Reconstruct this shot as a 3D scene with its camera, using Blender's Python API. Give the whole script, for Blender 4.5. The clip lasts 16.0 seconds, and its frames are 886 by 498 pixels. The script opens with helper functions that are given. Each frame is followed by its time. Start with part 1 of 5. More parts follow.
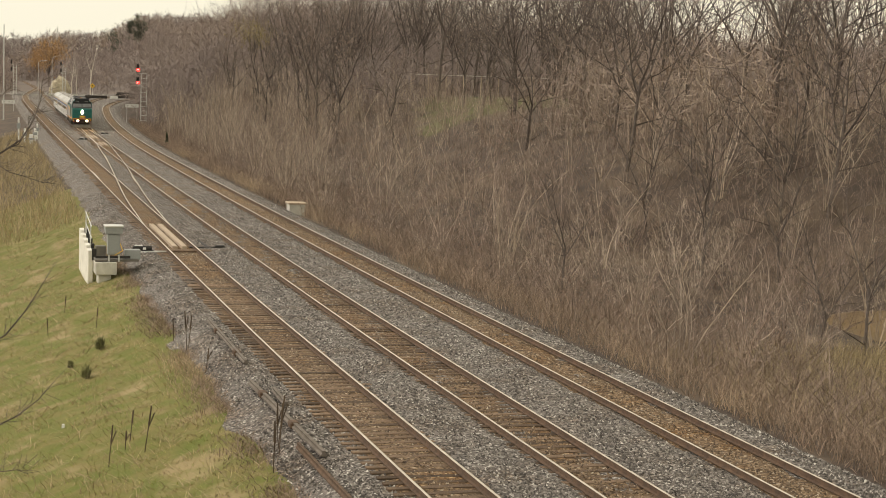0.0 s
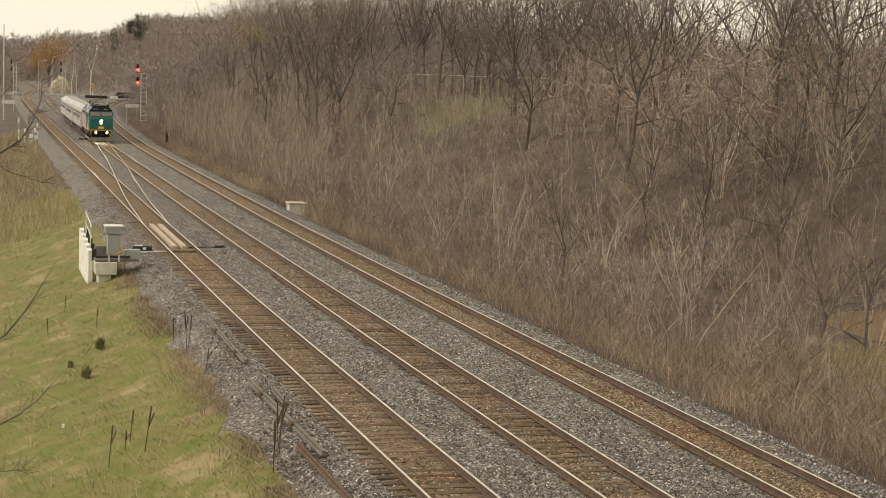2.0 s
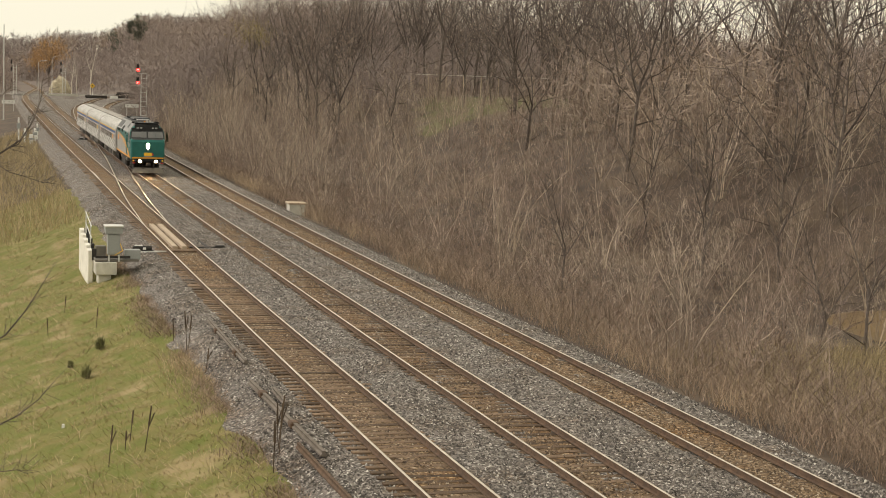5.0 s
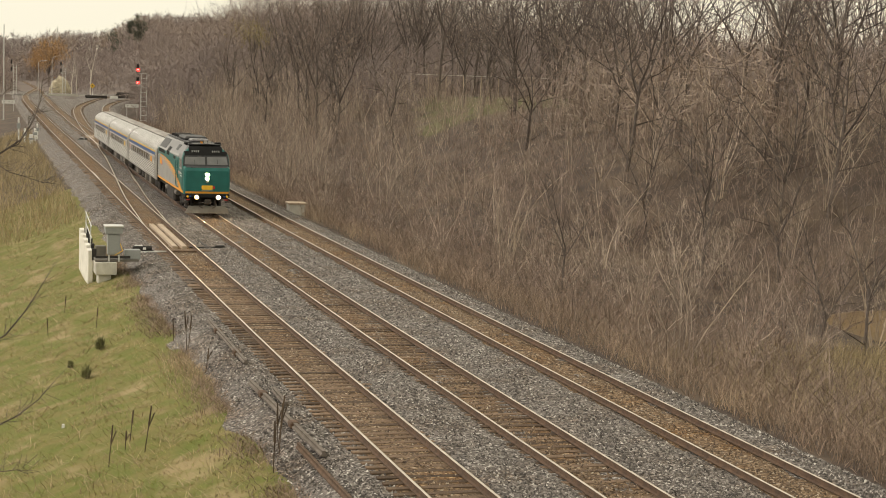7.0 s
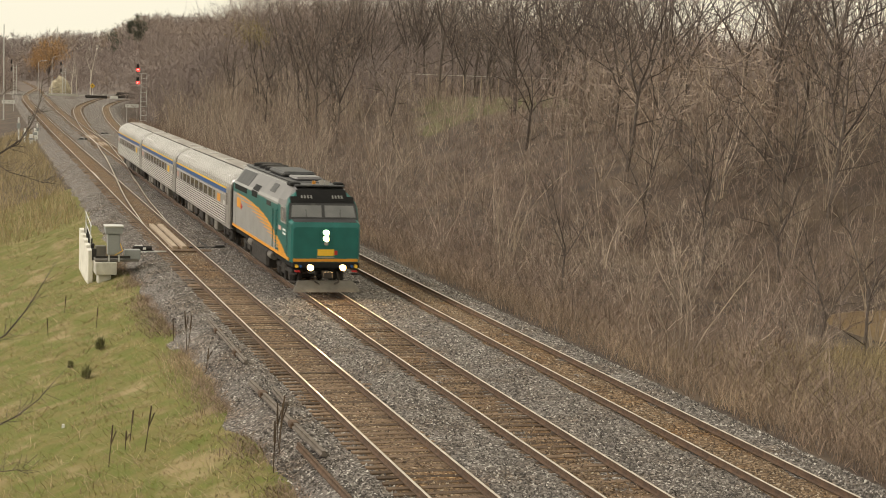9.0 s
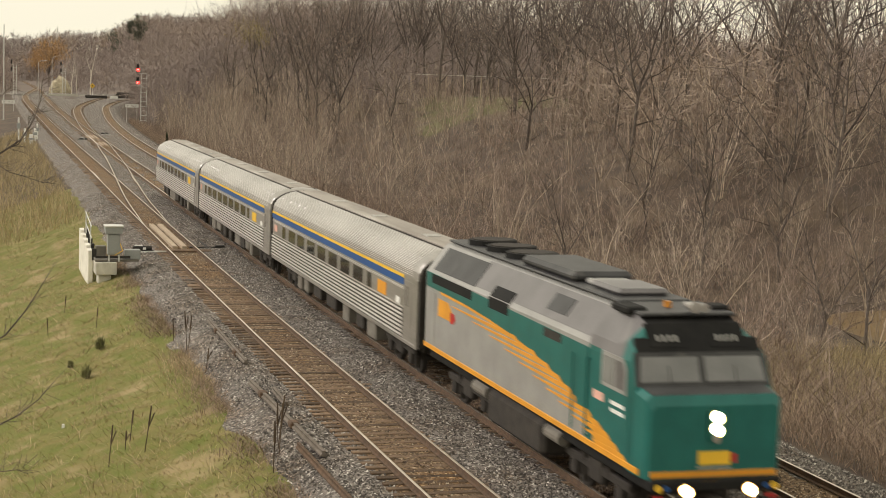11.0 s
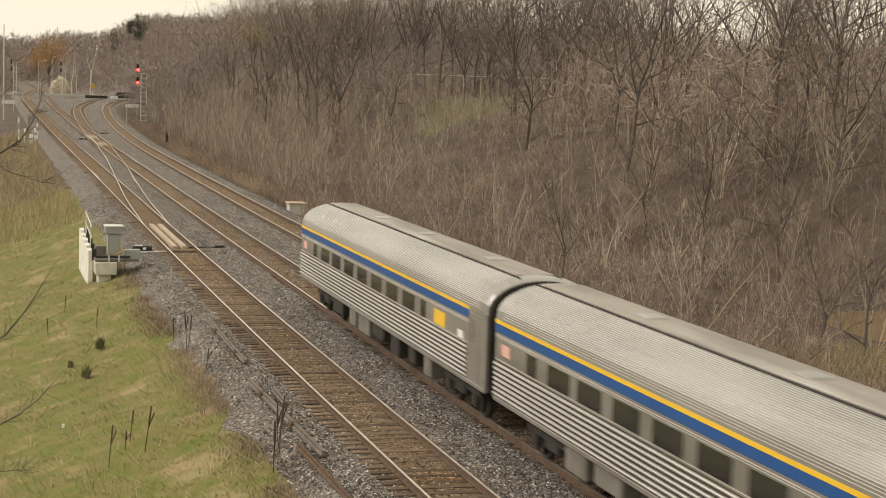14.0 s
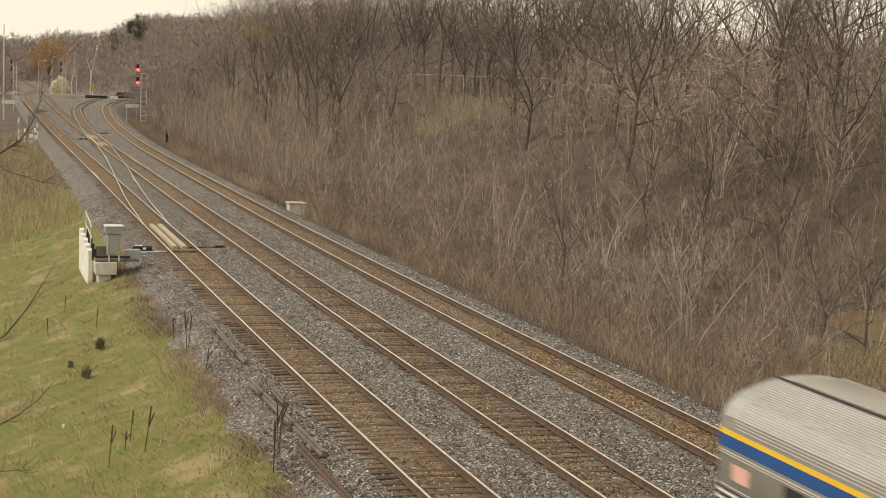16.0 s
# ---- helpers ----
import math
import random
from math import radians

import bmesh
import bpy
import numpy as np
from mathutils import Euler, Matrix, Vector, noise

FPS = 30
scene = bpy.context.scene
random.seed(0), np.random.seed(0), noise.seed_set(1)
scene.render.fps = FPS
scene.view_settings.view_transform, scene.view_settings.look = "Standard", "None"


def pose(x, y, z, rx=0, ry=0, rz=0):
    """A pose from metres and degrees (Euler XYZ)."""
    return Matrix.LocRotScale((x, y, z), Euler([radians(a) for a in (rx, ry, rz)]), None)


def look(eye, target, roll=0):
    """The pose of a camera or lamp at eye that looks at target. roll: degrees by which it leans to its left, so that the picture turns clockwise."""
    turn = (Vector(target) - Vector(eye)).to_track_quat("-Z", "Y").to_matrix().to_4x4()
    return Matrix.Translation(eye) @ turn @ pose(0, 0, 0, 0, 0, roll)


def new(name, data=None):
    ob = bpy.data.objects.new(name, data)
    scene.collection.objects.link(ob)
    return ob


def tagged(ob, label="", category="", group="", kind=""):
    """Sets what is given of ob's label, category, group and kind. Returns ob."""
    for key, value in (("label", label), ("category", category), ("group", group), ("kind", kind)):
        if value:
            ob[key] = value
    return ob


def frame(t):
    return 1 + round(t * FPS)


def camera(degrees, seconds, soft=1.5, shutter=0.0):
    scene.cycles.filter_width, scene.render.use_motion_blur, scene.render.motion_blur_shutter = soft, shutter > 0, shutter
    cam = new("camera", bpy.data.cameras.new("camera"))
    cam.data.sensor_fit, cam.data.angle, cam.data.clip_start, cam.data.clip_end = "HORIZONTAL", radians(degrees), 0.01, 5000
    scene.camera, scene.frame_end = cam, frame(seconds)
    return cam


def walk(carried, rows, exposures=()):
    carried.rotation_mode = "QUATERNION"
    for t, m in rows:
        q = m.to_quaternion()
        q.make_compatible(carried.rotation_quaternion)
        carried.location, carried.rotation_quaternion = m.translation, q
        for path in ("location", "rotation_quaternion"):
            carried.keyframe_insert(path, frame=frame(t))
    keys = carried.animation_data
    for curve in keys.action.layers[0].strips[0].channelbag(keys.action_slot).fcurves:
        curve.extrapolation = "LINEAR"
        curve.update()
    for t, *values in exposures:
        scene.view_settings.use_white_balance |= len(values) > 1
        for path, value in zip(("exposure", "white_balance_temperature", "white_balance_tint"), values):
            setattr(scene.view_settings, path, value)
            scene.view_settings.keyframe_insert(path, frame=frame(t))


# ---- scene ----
cam = camera(29.06, 16.0, soft=0.8, shutter=0.5)
EYE = (0.0, 0.0, 8.99)
AIM = (EYE[0] + 100 * math.sin(0.27912) * math.cos(0.09916), 100 * math.cos(0.27912) * math.cos(0.09916), EYE[2] - 100 * math.sin(0.09916))
walk(cam, [(0.0, look(EYE, AIM, 1.80)), (16.0, look(EYE, AIM, 1.80))], exposures=[(0.0, 0.03), (16.0, 0.03)])

# ---- light ----
world = bpy.data.worlds.new("overcast_sky")
scene.world = world
world.use_nodes = True
wn, wl = world.node_tree.nodes, world.node_tree.links
sky = wn.new("ShaderNodeTexSky")
sky.sky_type, sky.sun_disc = "NISHITA", False
sky.sun_elevation, sky.sun_rotation, sky.dust_density, sky.air_density = radians(30), radians(-70), 6.0, 1.0
cloud = wn.new("ShaderNodeMix")
cloud.data_type, cloud.blend_type = "RGBA", "MIX"
cloud.inputs[0].default_value = 0.88
cloud.inputs[7].default_value = (11.0, 10.25, 8.1, 1)
wl.new(sky.outputs[0], cloud.inputs[6])
wl.new(cloud.outputs[2], wn["Background"].inputs[0])
wn["Background"].inputs[1].default_value = 0.1
sun = new("sun", bpy.data.lights.new("sun", "SUN"))
sun.data.energy, sun.data.angle, sun.data.color = 1.8, radians(20), (1.0, 0.93, 0.90)
sun.matrix_world = look((-60, 25, 45), (0, 0, 0))


# ---- materials ----
def mat(name, c1, c2=None, scale=8.0, rough=0.8, metal=0.0, bump=0.0, fine=60.0, spot=None, spot_at=(0.55, 0.7), spot_scale=1.5, jitter=0.0, coords="Object", stretch=None):
    """A surface with grain at one size, patches at another and a little relief."""
    m = bpy.data.materials.new(name)
    m.use_nodes = True
    n, l = m.node_tree.nodes, m.node_tree.links
    b = n["Principled BSDF"]
    b.inputs["Roughness"].default_value, b.inputs["Metallic"].default_value = rough, metal
    if metal < 0.5:
        b.inputs["Specular IOR Level"].default_value = 0.3
    tc = n.new("ShaderNodeTexCoord")
    src = tc.outputs[coords]
    if stretch:
        mp = n.new("ShaderNodeMapping")
        mp.inputs["Scale"].default_value = stretch
        l.new(src, mp.inputs[0])
        src = mp.outputs[0]

    def noisy(sc, detail=4):
        t = n.new("ShaderNodeTexNoise")
        t.inputs["Scale"].default_value, t.inputs["Detail"].default_value = sc, detail
        l.new(src, t.inputs["Vector"])
        return t

    def blend(fac, a, c):
        x = n.new("ShaderNodeMix")
        x.data_type = "RGBA"
        l.new(fac, x.inputs[0])
        for sock, v in ((x.inputs[6], a), (x.inputs[7], c)):
            if isinstance(v, tuple):
                sock.default_value = (*v, 1)
            else:
                l.new(v, sock)
        return x.outputs[2]

    def ramp(fac, lo, hi):
        r = n.new("ShaderNodeMapRange")
        r.inputs[1].default_value, r.inputs[2].default_value = lo, hi
        l.new(fac, r.inputs[0])
        return r.outputs[0]

    c2 = c2 or tuple(v * 0.75 for v in c1)
    col = blend(ramp(noisy(scale).outputs[0], 0.35, 0.65), c1, c2)
    fine_n = noisy(fine, 2)
    dark = n.new("ShaderNodeMix")
    dark.data_type, dark.blend_type = "RGBA", "MULTIPLY"
    dark.inputs[0].default_value = 0.35
    l.new(col, dark.inputs[6])
    l.new(fine_n.outputs[0], dark.inputs[7])
    bright = n.new("ShaderNodeMix")
    bright.data_type, bright.blend_type = "RGBA", "MULTIPLY"
    bright.inputs[0].default_value = 1.0
    bright.inputs[7].default_value = (1.2, 1.2, 1.2, 1)
    l.new(dark.outputs[2], bright.inputs[6])
    col = bright.outputs[2]
    if spot:
        col = blend(ramp(noisy(spot_scale, 5).outputs[0], *spot_at), col, spot)
    if jitter:
        info = n.new("ShaderNodeObjectInfo")
        geo = n.new("ShaderNodeNewGeometry")
        add = n.new("ShaderNodeMath")
        l.new(info.outputs["Random"], add.inputs[0])
        l.new(geo.outputs["Random Per Island"], add.inputs[1])
        fr = n.new("ShaderNodeMath")
        fr.operation = "FRACT"
        l.new(add.outputs[0], fr.inputs[0])
        mr = n.new("ShaderNodeMapRange")
        mr.inputs[3].default_value, mr.inputs[4].default_value = 1 - jitter, 1 + jitter
        l.new(fr.outputs[0], mr.inputs[0])
        sc = n.new("ShaderNodeMix")
        sc.data_type, sc.blend_type = "RGBA", "MULTIPLY"
        sc.inputs[0].default_value = 1.0
        l.new(col, sc.inputs[6])
        l.new(mr.outputs[0], sc.inputs[7])
        col = sc.outputs[2]
    l.new(col, b.inputs["Base Color"])
    if bump:
        bp = n.new("ShaderNodeBump")
        bp.inputs["Strength"].default_value, bp.inputs["Distance"].default_value = bump, 0.02
        l.new(fine_n.outputs[0], bp.inputs["Height"])
        l.new(bp.outputs[0], b.inputs["Normal"])
    return m


def glow(name, colour, strength):
    m = bpy.data.materials.new(name)
    m.use_nodes = True
    b = m.node_tree.nodes["Principled BSDF"]
    b.inputs["Base Color"].default_value = (*colour, 1)
    b.inputs["Emission Color"].default_value, b.inputs["Emission Strength"].default_value = (*colour, 1), strength
    return m


def stone_material(name, palette, scale, stain):
    """Crushed stone: stones of many greys, stained in patches."""
    m = bpy.data.materials.new(name)
    m.use_nodes = True
    n, l = m.node_tree.nodes, m.node_tree.links
    b = n["Principled BSDF"]
    b.inputs["Roughness"].default_value = 0.85
    b.inputs["Specular IOR Level"].default_value = 0.25
    tc = n.new("ShaderNodeTexCoord")
    v = n.new("ShaderNodeTexVoronoi")
    v.inputs["Scale"].default_value = scale
    l.new(tc.outputs["Object"], v.inputs["Vector"])
    r = n.new("ShaderNodeValToRGB")
    sep = n.new("ShaderNodeSeparateColor")
    l.new(v.outputs["Color"], sep.inputs[0])
    l.new(sep.outputs[0], r.inputs[0])
    e = r.color_ramp.elements
    e[0].position, e[0].color = 0.0, (*palette[0], 1)
    e[1].position, e[1].color = 1.0, (*palette[4], 1)
    for p, c in zip((0.4, 0.75, 0.92), palette[1:4]):
        e.new(p).color = (*c, 1)
    big = n.new("ShaderNodeTexNoise")
    big.inputs["Scale"].default_value, big.inputs["Detail"].default_value = 0.5, 5
    l.new(tc.outputs["Object"], big.inputs["Vector"])
    tint = n.new("ShaderNodeMix")
    tint.data_type, tint.blend_type = "RGBA", "MULTIPLY"
    mr = n.new("ShaderNodeMapRange")
    mr.inputs[1].default_value, mr.inputs[2].default_value = 0.45, 0.7
    l.new(big.outputs[0], mr.inputs[0])
    l.new(mr.outputs[0], tint.inputs[0])
    l.new(r.outputs[0], tint.inputs[6])
    tint.inputs[7].default_value = (*stain, 1)
    l.new(tint.outputs[2], b.inputs["Base Color"])
    bp = n.new("ShaderNodeBump")
    bp.invert = True
    bp.inputs["Strength"].default_value, bp.inputs["Distance"].default_value = 0.9, 0.05
    l.new(v.outputs["Distance"], bp.inputs["Height"])
    l.new(bp.outputs[0], b.inputs["Normal"])
    return m


STONES = ((0.045, 0.039, 0.035), (0.125, 0.109, 0.098), (0.240, 0.212, 0.190), (0.33, 0.30, 0.268), (0.66, 0.62, 0.57))
RUSTY = ((0.062, 0.042, 0.028), (0.148, 0.101, 0.063), (0.228, 0.156, 0.096), (0.32, 0.23, 0.145), (0.52, 0.44, 0.34))


def loose_stone_material(name, palette):
    m = bpy.data.materials.new(name)
    m.use_nodes = True
    n, l = m.node_tree.nodes, m.node_tree.links
    geo, r = n.new("ShaderNodeNewGeometry"), n.new("ShaderNodeValToRGB")
    l.new(geo.outputs["Random Per Island"], r.inputs[0])
    e = r.color_ramp.elements
    e[0].position, e[0].color = 0.0, (*palette[0], 1)
    e[1].position, e[1].color = 1.0, (*palette[4], 1)
    for p, c in zip((0.35, 0.7, 0.9), palette[1:4]):
        e.new(p).color = (*c, 1)
    l.new(r.outputs[0], n["Principled BSDF"].inputs["Base Color"])
    n["Principled BSDF"].inputs["Roughness"].default_value = 0.8
    return m


LOOSE_GREY = loose_stone_material("loose_grey_stones", STONES)
LOOSE_RUSTY = loose_stone_material("loose_rusty_stones", RUSTY)
BALLAST = stone_material("ballast_stone", STONES, 17.0, (0.74, 0.64, 0.55))
BED = stone_material("rusty_stone_bed", RUSTY, 15.0, (0.95, 0.75, 0.5))
GRASS = mat("spring_grass_ground", (0.118, 0.135, 0.026), (0.185, 0.155, 0.054), 1.3, 0.95, 0, 1.0, 7.0, (0.29, 0.225, 0.115), (0.54, 0.7), 0.6)
# leaf litter with the shade under the trees put into its dark brown
LITTER = mat("shaded_leaf_litter", (0.105, 0.076, 0.057), (0.062, 0.047, 0.038), 0.8, 0.95, 0, 0.8, 8.0, (0.15, 0.11, 0.076), (0.5, 0.7), 0.15)
# far litter is paler than the near, matched to the haze-toned far twigs
FAR_FLOOR = mat("haze_toned_hillside_litter", (0.19, 0.152, 0.132), (0.14, 0.113, 0.10), 0.08, 0.95, 0, 0.5, 3.0, (0.22, 0.17, 0.13), (0.5, 0.7), 0.03)
FIELD = mat("dull_meadow_ground", (0.115, 0.118, 0.04), (0.10, 0.088, 0.045), 0.3, 0.95, 0, 0.5, 5.0, (0.13, 0.10, 0.06), (0.5, 0.7), 0.15)
RAIL_RUST = mat("rusty_rail_steel", (0.14, 0.088, 0.057), (0.088, 0.058, 0.041), 5.0, 0.8, 0.1, 0.3, 60)
RAIL_TOP = mat("worn_rail_head", (0.70, 0.63, 0.54), (0.52, 0.45, 0.37), 2.0, 0.33, 0.75)
TIE = mat("weathered_sleeper_wood", (0.215, 0.143, 0.092), (0.10, 0.07, 0.052), 5.0, 0.9, 0, 0.8, 26, (0.26, 0.19, 0.13), (0.5, 0.72), 2.5, jitter=0.5, stretch=(1, 8, 8))
BARK = mat("grey_brown_bark", (0.15, 0.122, 0.105), (0.095, 0.078, 0.069), 3.0, 0.95, 0, 0.5, 30, jitter=0.35)
TWIG = mat("brown_twigs", (0.365, 0.278, 0.23), (0.21, 0.16, 0.133), 0.6, 0.95, 0, 0, 20, jitter=0.55)
DARKTWIG = mat("dark_grey_twigs", (0.28, 0.22, 0.193), (0.16, 0.127, 0.113), 0.6, 0.95, 0, 0, 20, jitter=0.5)
PALE = mat("pale_sapling_bark", (0.49, 0.40, 0.32), (0.29, 0.232, 0.185), 1.0, 0.9, 0, 0, 20, jitter=0.55)
BRUSH = mat("dry_brush_stems", (0.345, 0.255, 0.19), (0.21, 0.156, 0.12), 0.35, 0.95, 0, 0, 15, (0.47, 0.36, 0.24), (0.52, 0.72), 0.10, jitter=0.5)
BLADE = mat("grass_blades", (0.215, 0.25, 0.05), (0.33, 0.285, 0.105), 0.5, 0.9, 0, 0, 10, (0.32, 0.26, 0.12), (0.56, 0.72), 0.35, jitter=0.25)
CONCRETE = mat("weathered_concrete", (0.60, 0.575, 0.51), (0.48, 0.455, 0.40), 2.5, 0.9, 0, 0.4, 25, (0.3, 0.27, 0.22), (0.6, 0.78), 1.4)
PALEWALL = mat("whitewashed_concrete", (0.78, 0.75, 0.67), (0.66, 0.63, 0.56), 1.5, 0.9, 0, 0.3, 25, (0.42, 0.38, 0.31), (0.6, 0.78), 1.4)
MUD = mat("muddy_water", (0.17, 0.105, 0.038), (0.14, 0.088, 0.034), 0.2, 0.35, 0, 0.1, 1.5)
# distance haze is put into this pale grey-mauve twig colour
FARTWIG = mat("haze_toned_far_twigs", (0.32, 0.26, 0.236), (0.205, 0.168, 0.156), 0.10, 0.95, 0, 0, 2, (0.35, 0.272, 0.215), (0.5, 0.65), 0.03, jitter=0.12)
PINE = mat("far_pine_needles", (0.075, 0.082, 0.06), (0.10, 0.105, 0.075), 0.6, 0.9, 0, 0, 4, jitter=0.3)
WILLOW = mat("yellow_young_leaves", (0.36, 0.29, 0.08), (0.28, 0.22, 0.07), 0.5, 0.9, 0, 0, 4, jitter=0.3)
RUSSET = mat("russet_spring_foliage", (0.47, 0.28, 0.12), (0.38, 0.24, 0.12), 0.3, 0.9, 0, 0, 4, jitter=0.3)
JUNIPER = mat("grey_green_juniper", (0.20, 0.20, 0.09), (0.15, 0.14, 0.075), 4.0, 0.9, 0, 0, 10, jitter=0.4)
NEEDLES = mat("dark_evergreen_needles", (0.06, 0.075, 0.038), (0.075, 0.085, 0.045), 2.0, 0.9, 0, 0, 10, jitter=0.4)
CABINET = mat("grey_cabinet_paint", (0.33, 0.34, 0.335), (0.29, 0.30, 0.295), 2.0, 0.5, 0, 0.1, 30)
BOARD = mat("pale_wood_boards", (0.50, 0.40, 0.30), (0.40, 0.32, 0.24), 3.0, 0.85, 0, 0.3, 30)
EARTH = mat("pale_earth_bank", (0.58, 0.51, 0.37), (0.33, 0.28, 0.2), 1.1, 0.95, 0, 0.8, 3, (0.2, 0.17, 0.12), (0.6, 0.7), 0.9)
ASPHALT = mat("pale_worn_road", (0.26, 0.235, 0.20), (0.21, 0.19, 0.165), 0.6, 0.9, 0, 0.2, 10)
WHITE_BARK = mat("pale_birch_bark", (0.62, 0.56, 0.48), (0.48, 0.42, 0.36), 1.0, 0.9, 0, 0, 20, jitter=0.2)
# darker copy of the brown twigs: shade inside the wood, put into colour
UNDERWOOD = mat("shaded_undergrowth_twigs", (0.275, 0.205, 0.165), (0.165, 0.123, 0.10), 0.3, 0.95, 0, 0, 20, jitter=0.55)


# ---- building helpers ----
class Geo:
    """Vertices and faces that grow into one mesh."""

    def __init__(self):
        self.v, self.f, self.m = [], [], []

    def add(self, verts, faces, slot=0):
        k = len(self.v)
        self.v += [tuple(p) for p in verts]
        self.f += [tuple(i + k for i in q) for q in faces]
        self.m += [slot] * len(faces)
        return self

    def box(self, x0, x1, y0, y1, z0, z1, ch=0.0, slot=0):
        """A block with chamfered edges."""
        b = bmesh.new()
        bmesh.ops.create_cube(b, size=1.0)
        for p in b.verts:
            p.co = ((x0 + x1) / 2 + p.co.x * (x1 - x0), (y0 + y1) / 2 + p.co.y * (y1 - y0), (z0 + z1) / 2 + p.co.z * (z1 - z0))
        if ch > 0:
            bmesh.ops.bevel(b, geom=b.edges[:], offset=min(ch, abs(x1 - x0) * 0.45, abs(y1 - y0) * 0.45, abs(z1 - z0) * 0.45), segments=1, affect="EDGES")
        b.verts.index_update()
        self.add([p.co[:] for p in b.verts], [[p.index for p in q.verts] for q in b.faces], slot)
        b.free()
        return self

    def tube(self, p0, p1, r0, r1=None, n=8, slot=0, caps=True):
        """A rod or cone from p0 to p1."""
        r1 = r0 if r1 is None else r1
        p0, p1 = Vector(p0), Vector(p1)
        d = (p1 - p0).normalized()
        a = d.orthogonal().normalized()
        c = d.cross(a)
        ring = [(a * math.cos(2 * math.pi * i / n) + c * math.sin(2 * math.pi * i / n)) for i in range(n)]
        verts = [p0 + q * r0 for q in ring] + [p1 + q * r1 for q in ring]
        faces = [(i, (i + 1) % n, n + (i + 1) % n, n + i) for i in range(n)]
        if caps:
            faces += [tuple(reversed(range(n))), tuple(range(n, 2 * n))]
        return self.add(verts, faces, slot)

    def loft(self, rings, closed=True, caps=True, slot=0):
        """Skin over rings with equal numbers of points."""
        n = len(rings[0])
        verts = [p for r in rings for p in r]
        faces = []
        for j in range(len(rings) - 1):
            for i in range(n if closed else n - 1):
                k = (i + 1) % n
                faces.append((j * n + i, j * n + k, (j + 1) * n + k, (j + 1) * n + i))
        if caps and closed:
            faces += [tuple(reversed(range(n))), tuple(range((len(rings) - 1) * n, len(rings) * n))]
        return self.add(verts, faces, slot)

    def mesh(self, name, *mats, smooth=False):
        me = bpy.data.meshes.new(name)
        me.from_pydata(self.v, [], self.f)
        for m in mats:
            me.materials.append(m)
        if len(mats) > 1:
            me.polygons.foreach_set("material_index", self.m)
        if smooth:
            me.polygons.foreach_set("use_smooth", [True] * len(self.f))
        me.update()
        return me


def fixed(geo, name, *mats):
    """Mesh with its faces turned outwards."""
    me = geo.mesh(name, *mats)
    b = bmesh.new()
    b.from_mesh(me)
    bmesh.ops.recalc_face_normals(b, faces=b.faces[:])
    b.to_mesh(me)
    b.free()
    return me


def part(name, geo, material, parent, label=""):
    mats = material if isinstance(material, (tuple, list)) else (material,)
    ob = new(name, geo if isinstance(geo, bpy.types.Mesh) else fixed(geo, name, *mats))
    ob.parent = parent
    return tagged(ob, label)


def thing(name, label, category, group="", kind="", at=None):
    ob = tagged(new(name), label, category, group, kind)
    if at is not None:
        ob.matrix_world = at
    return ob


def solid(name, geo, material, label, category, group="", kind=""):
    mats = material if isinstance(material, (tuple, list)) else (material,)
    return tagged(new(name, geo if isinstance(geo, bpy.types.Mesh) else fixed(geo, name, *mats)), label, category, group, kind)


class Line:
    """A smooth plan line x(y) through a few places."""

    def __init__(self, pts):
        self.y, self.x = np.array([p[0] for p in pts], float), np.array([p[1] for p in pts], float)
        self.s = np.gradient(self.x, self.y)

    def __call__(self, y):
        y = np.asarray(y, float)
        i = np.clip(np.searchsorted(self.y, y) - 1, 0, len(self.y) - 2)
        h = self.y[i + 1] - self.y[i]
        u = (y - self.y[i]) / h
        out = np.clip(u, 0, 1)
        a, b, c, d = 2 * out**3 - 3 * out**2 + 1, out**3 - 2 * out**2 + out, -2 * out**3 + 3 * out**2, out**3 - out**2
        x = a * self.x[i] + b * h * self.s[i] + c * self.x[i + 1] + d * h * self.s[i + 1]
        return x + np.where(u < 0, u * h * self.s[0], 0) + np.where(u > 1, (u - 1) * h * self.s[-1], 0)

    def slope(self, y):
        return (self(np.asarray(y) + 0.5) - self(np.asarray(y) - 0.5))


# ---- plan: centre lines of the tracks, rail heads at z = 0 ----
TRACK_A = Line([(-80, 10.4), (0, 10.5), (60, 10.78), (100, 11.3), (150, 12.1), (200, 12.85), (270, 14.0), (340, 15.3), (400, 16.4), (480, 18.3), (540, 20.4), (620, 25.0), (700, 30.2), (760, 33.2)])
TRACK_B = Line([(-80, 14.3), (0, 14.36), (60, 14.58), (100, 15.1), (150, 15.95), (200, 16.9), (265, 18.15), (330, 19.8), (400, 21.7), (490, 24.5), (600, 28.2), (745, 32.6), (930, 36.0), (1250, 41.0)])
TRACK_C = Line([(-80, 18.5), (0, 18.58), (60, 18.8), (100, 19.2), (134, 19.75), (157, 20.2), (200, 21.15), (235, 22.4), (268, 24.0), (310, 26.4), (350, 29.2), (405, 33.6), (460, 40.0), (520, 49.5), (600, 66.0), (700, 92.0)])
TRACK_D = Line([(212, 17.12), (242, 18.0), (266, 18.97), (292, 20.2), (328, 22.1), (371, 24.7), (396, 26.6), (423, 29.2), (467, 34.2), (525, 42.0), (600, 54.5), (700, 75.0)])
CROSSOVER = Line([(100, 11.3), (120, 12.15), (141, 13.35), (165, 14.75), (190, 16.0), (212, 17.05), (226, 17.4)])


def smooth01(u):
    u = np.clip(u, 0, 1)
    return u * u * (3 - 2 * u)


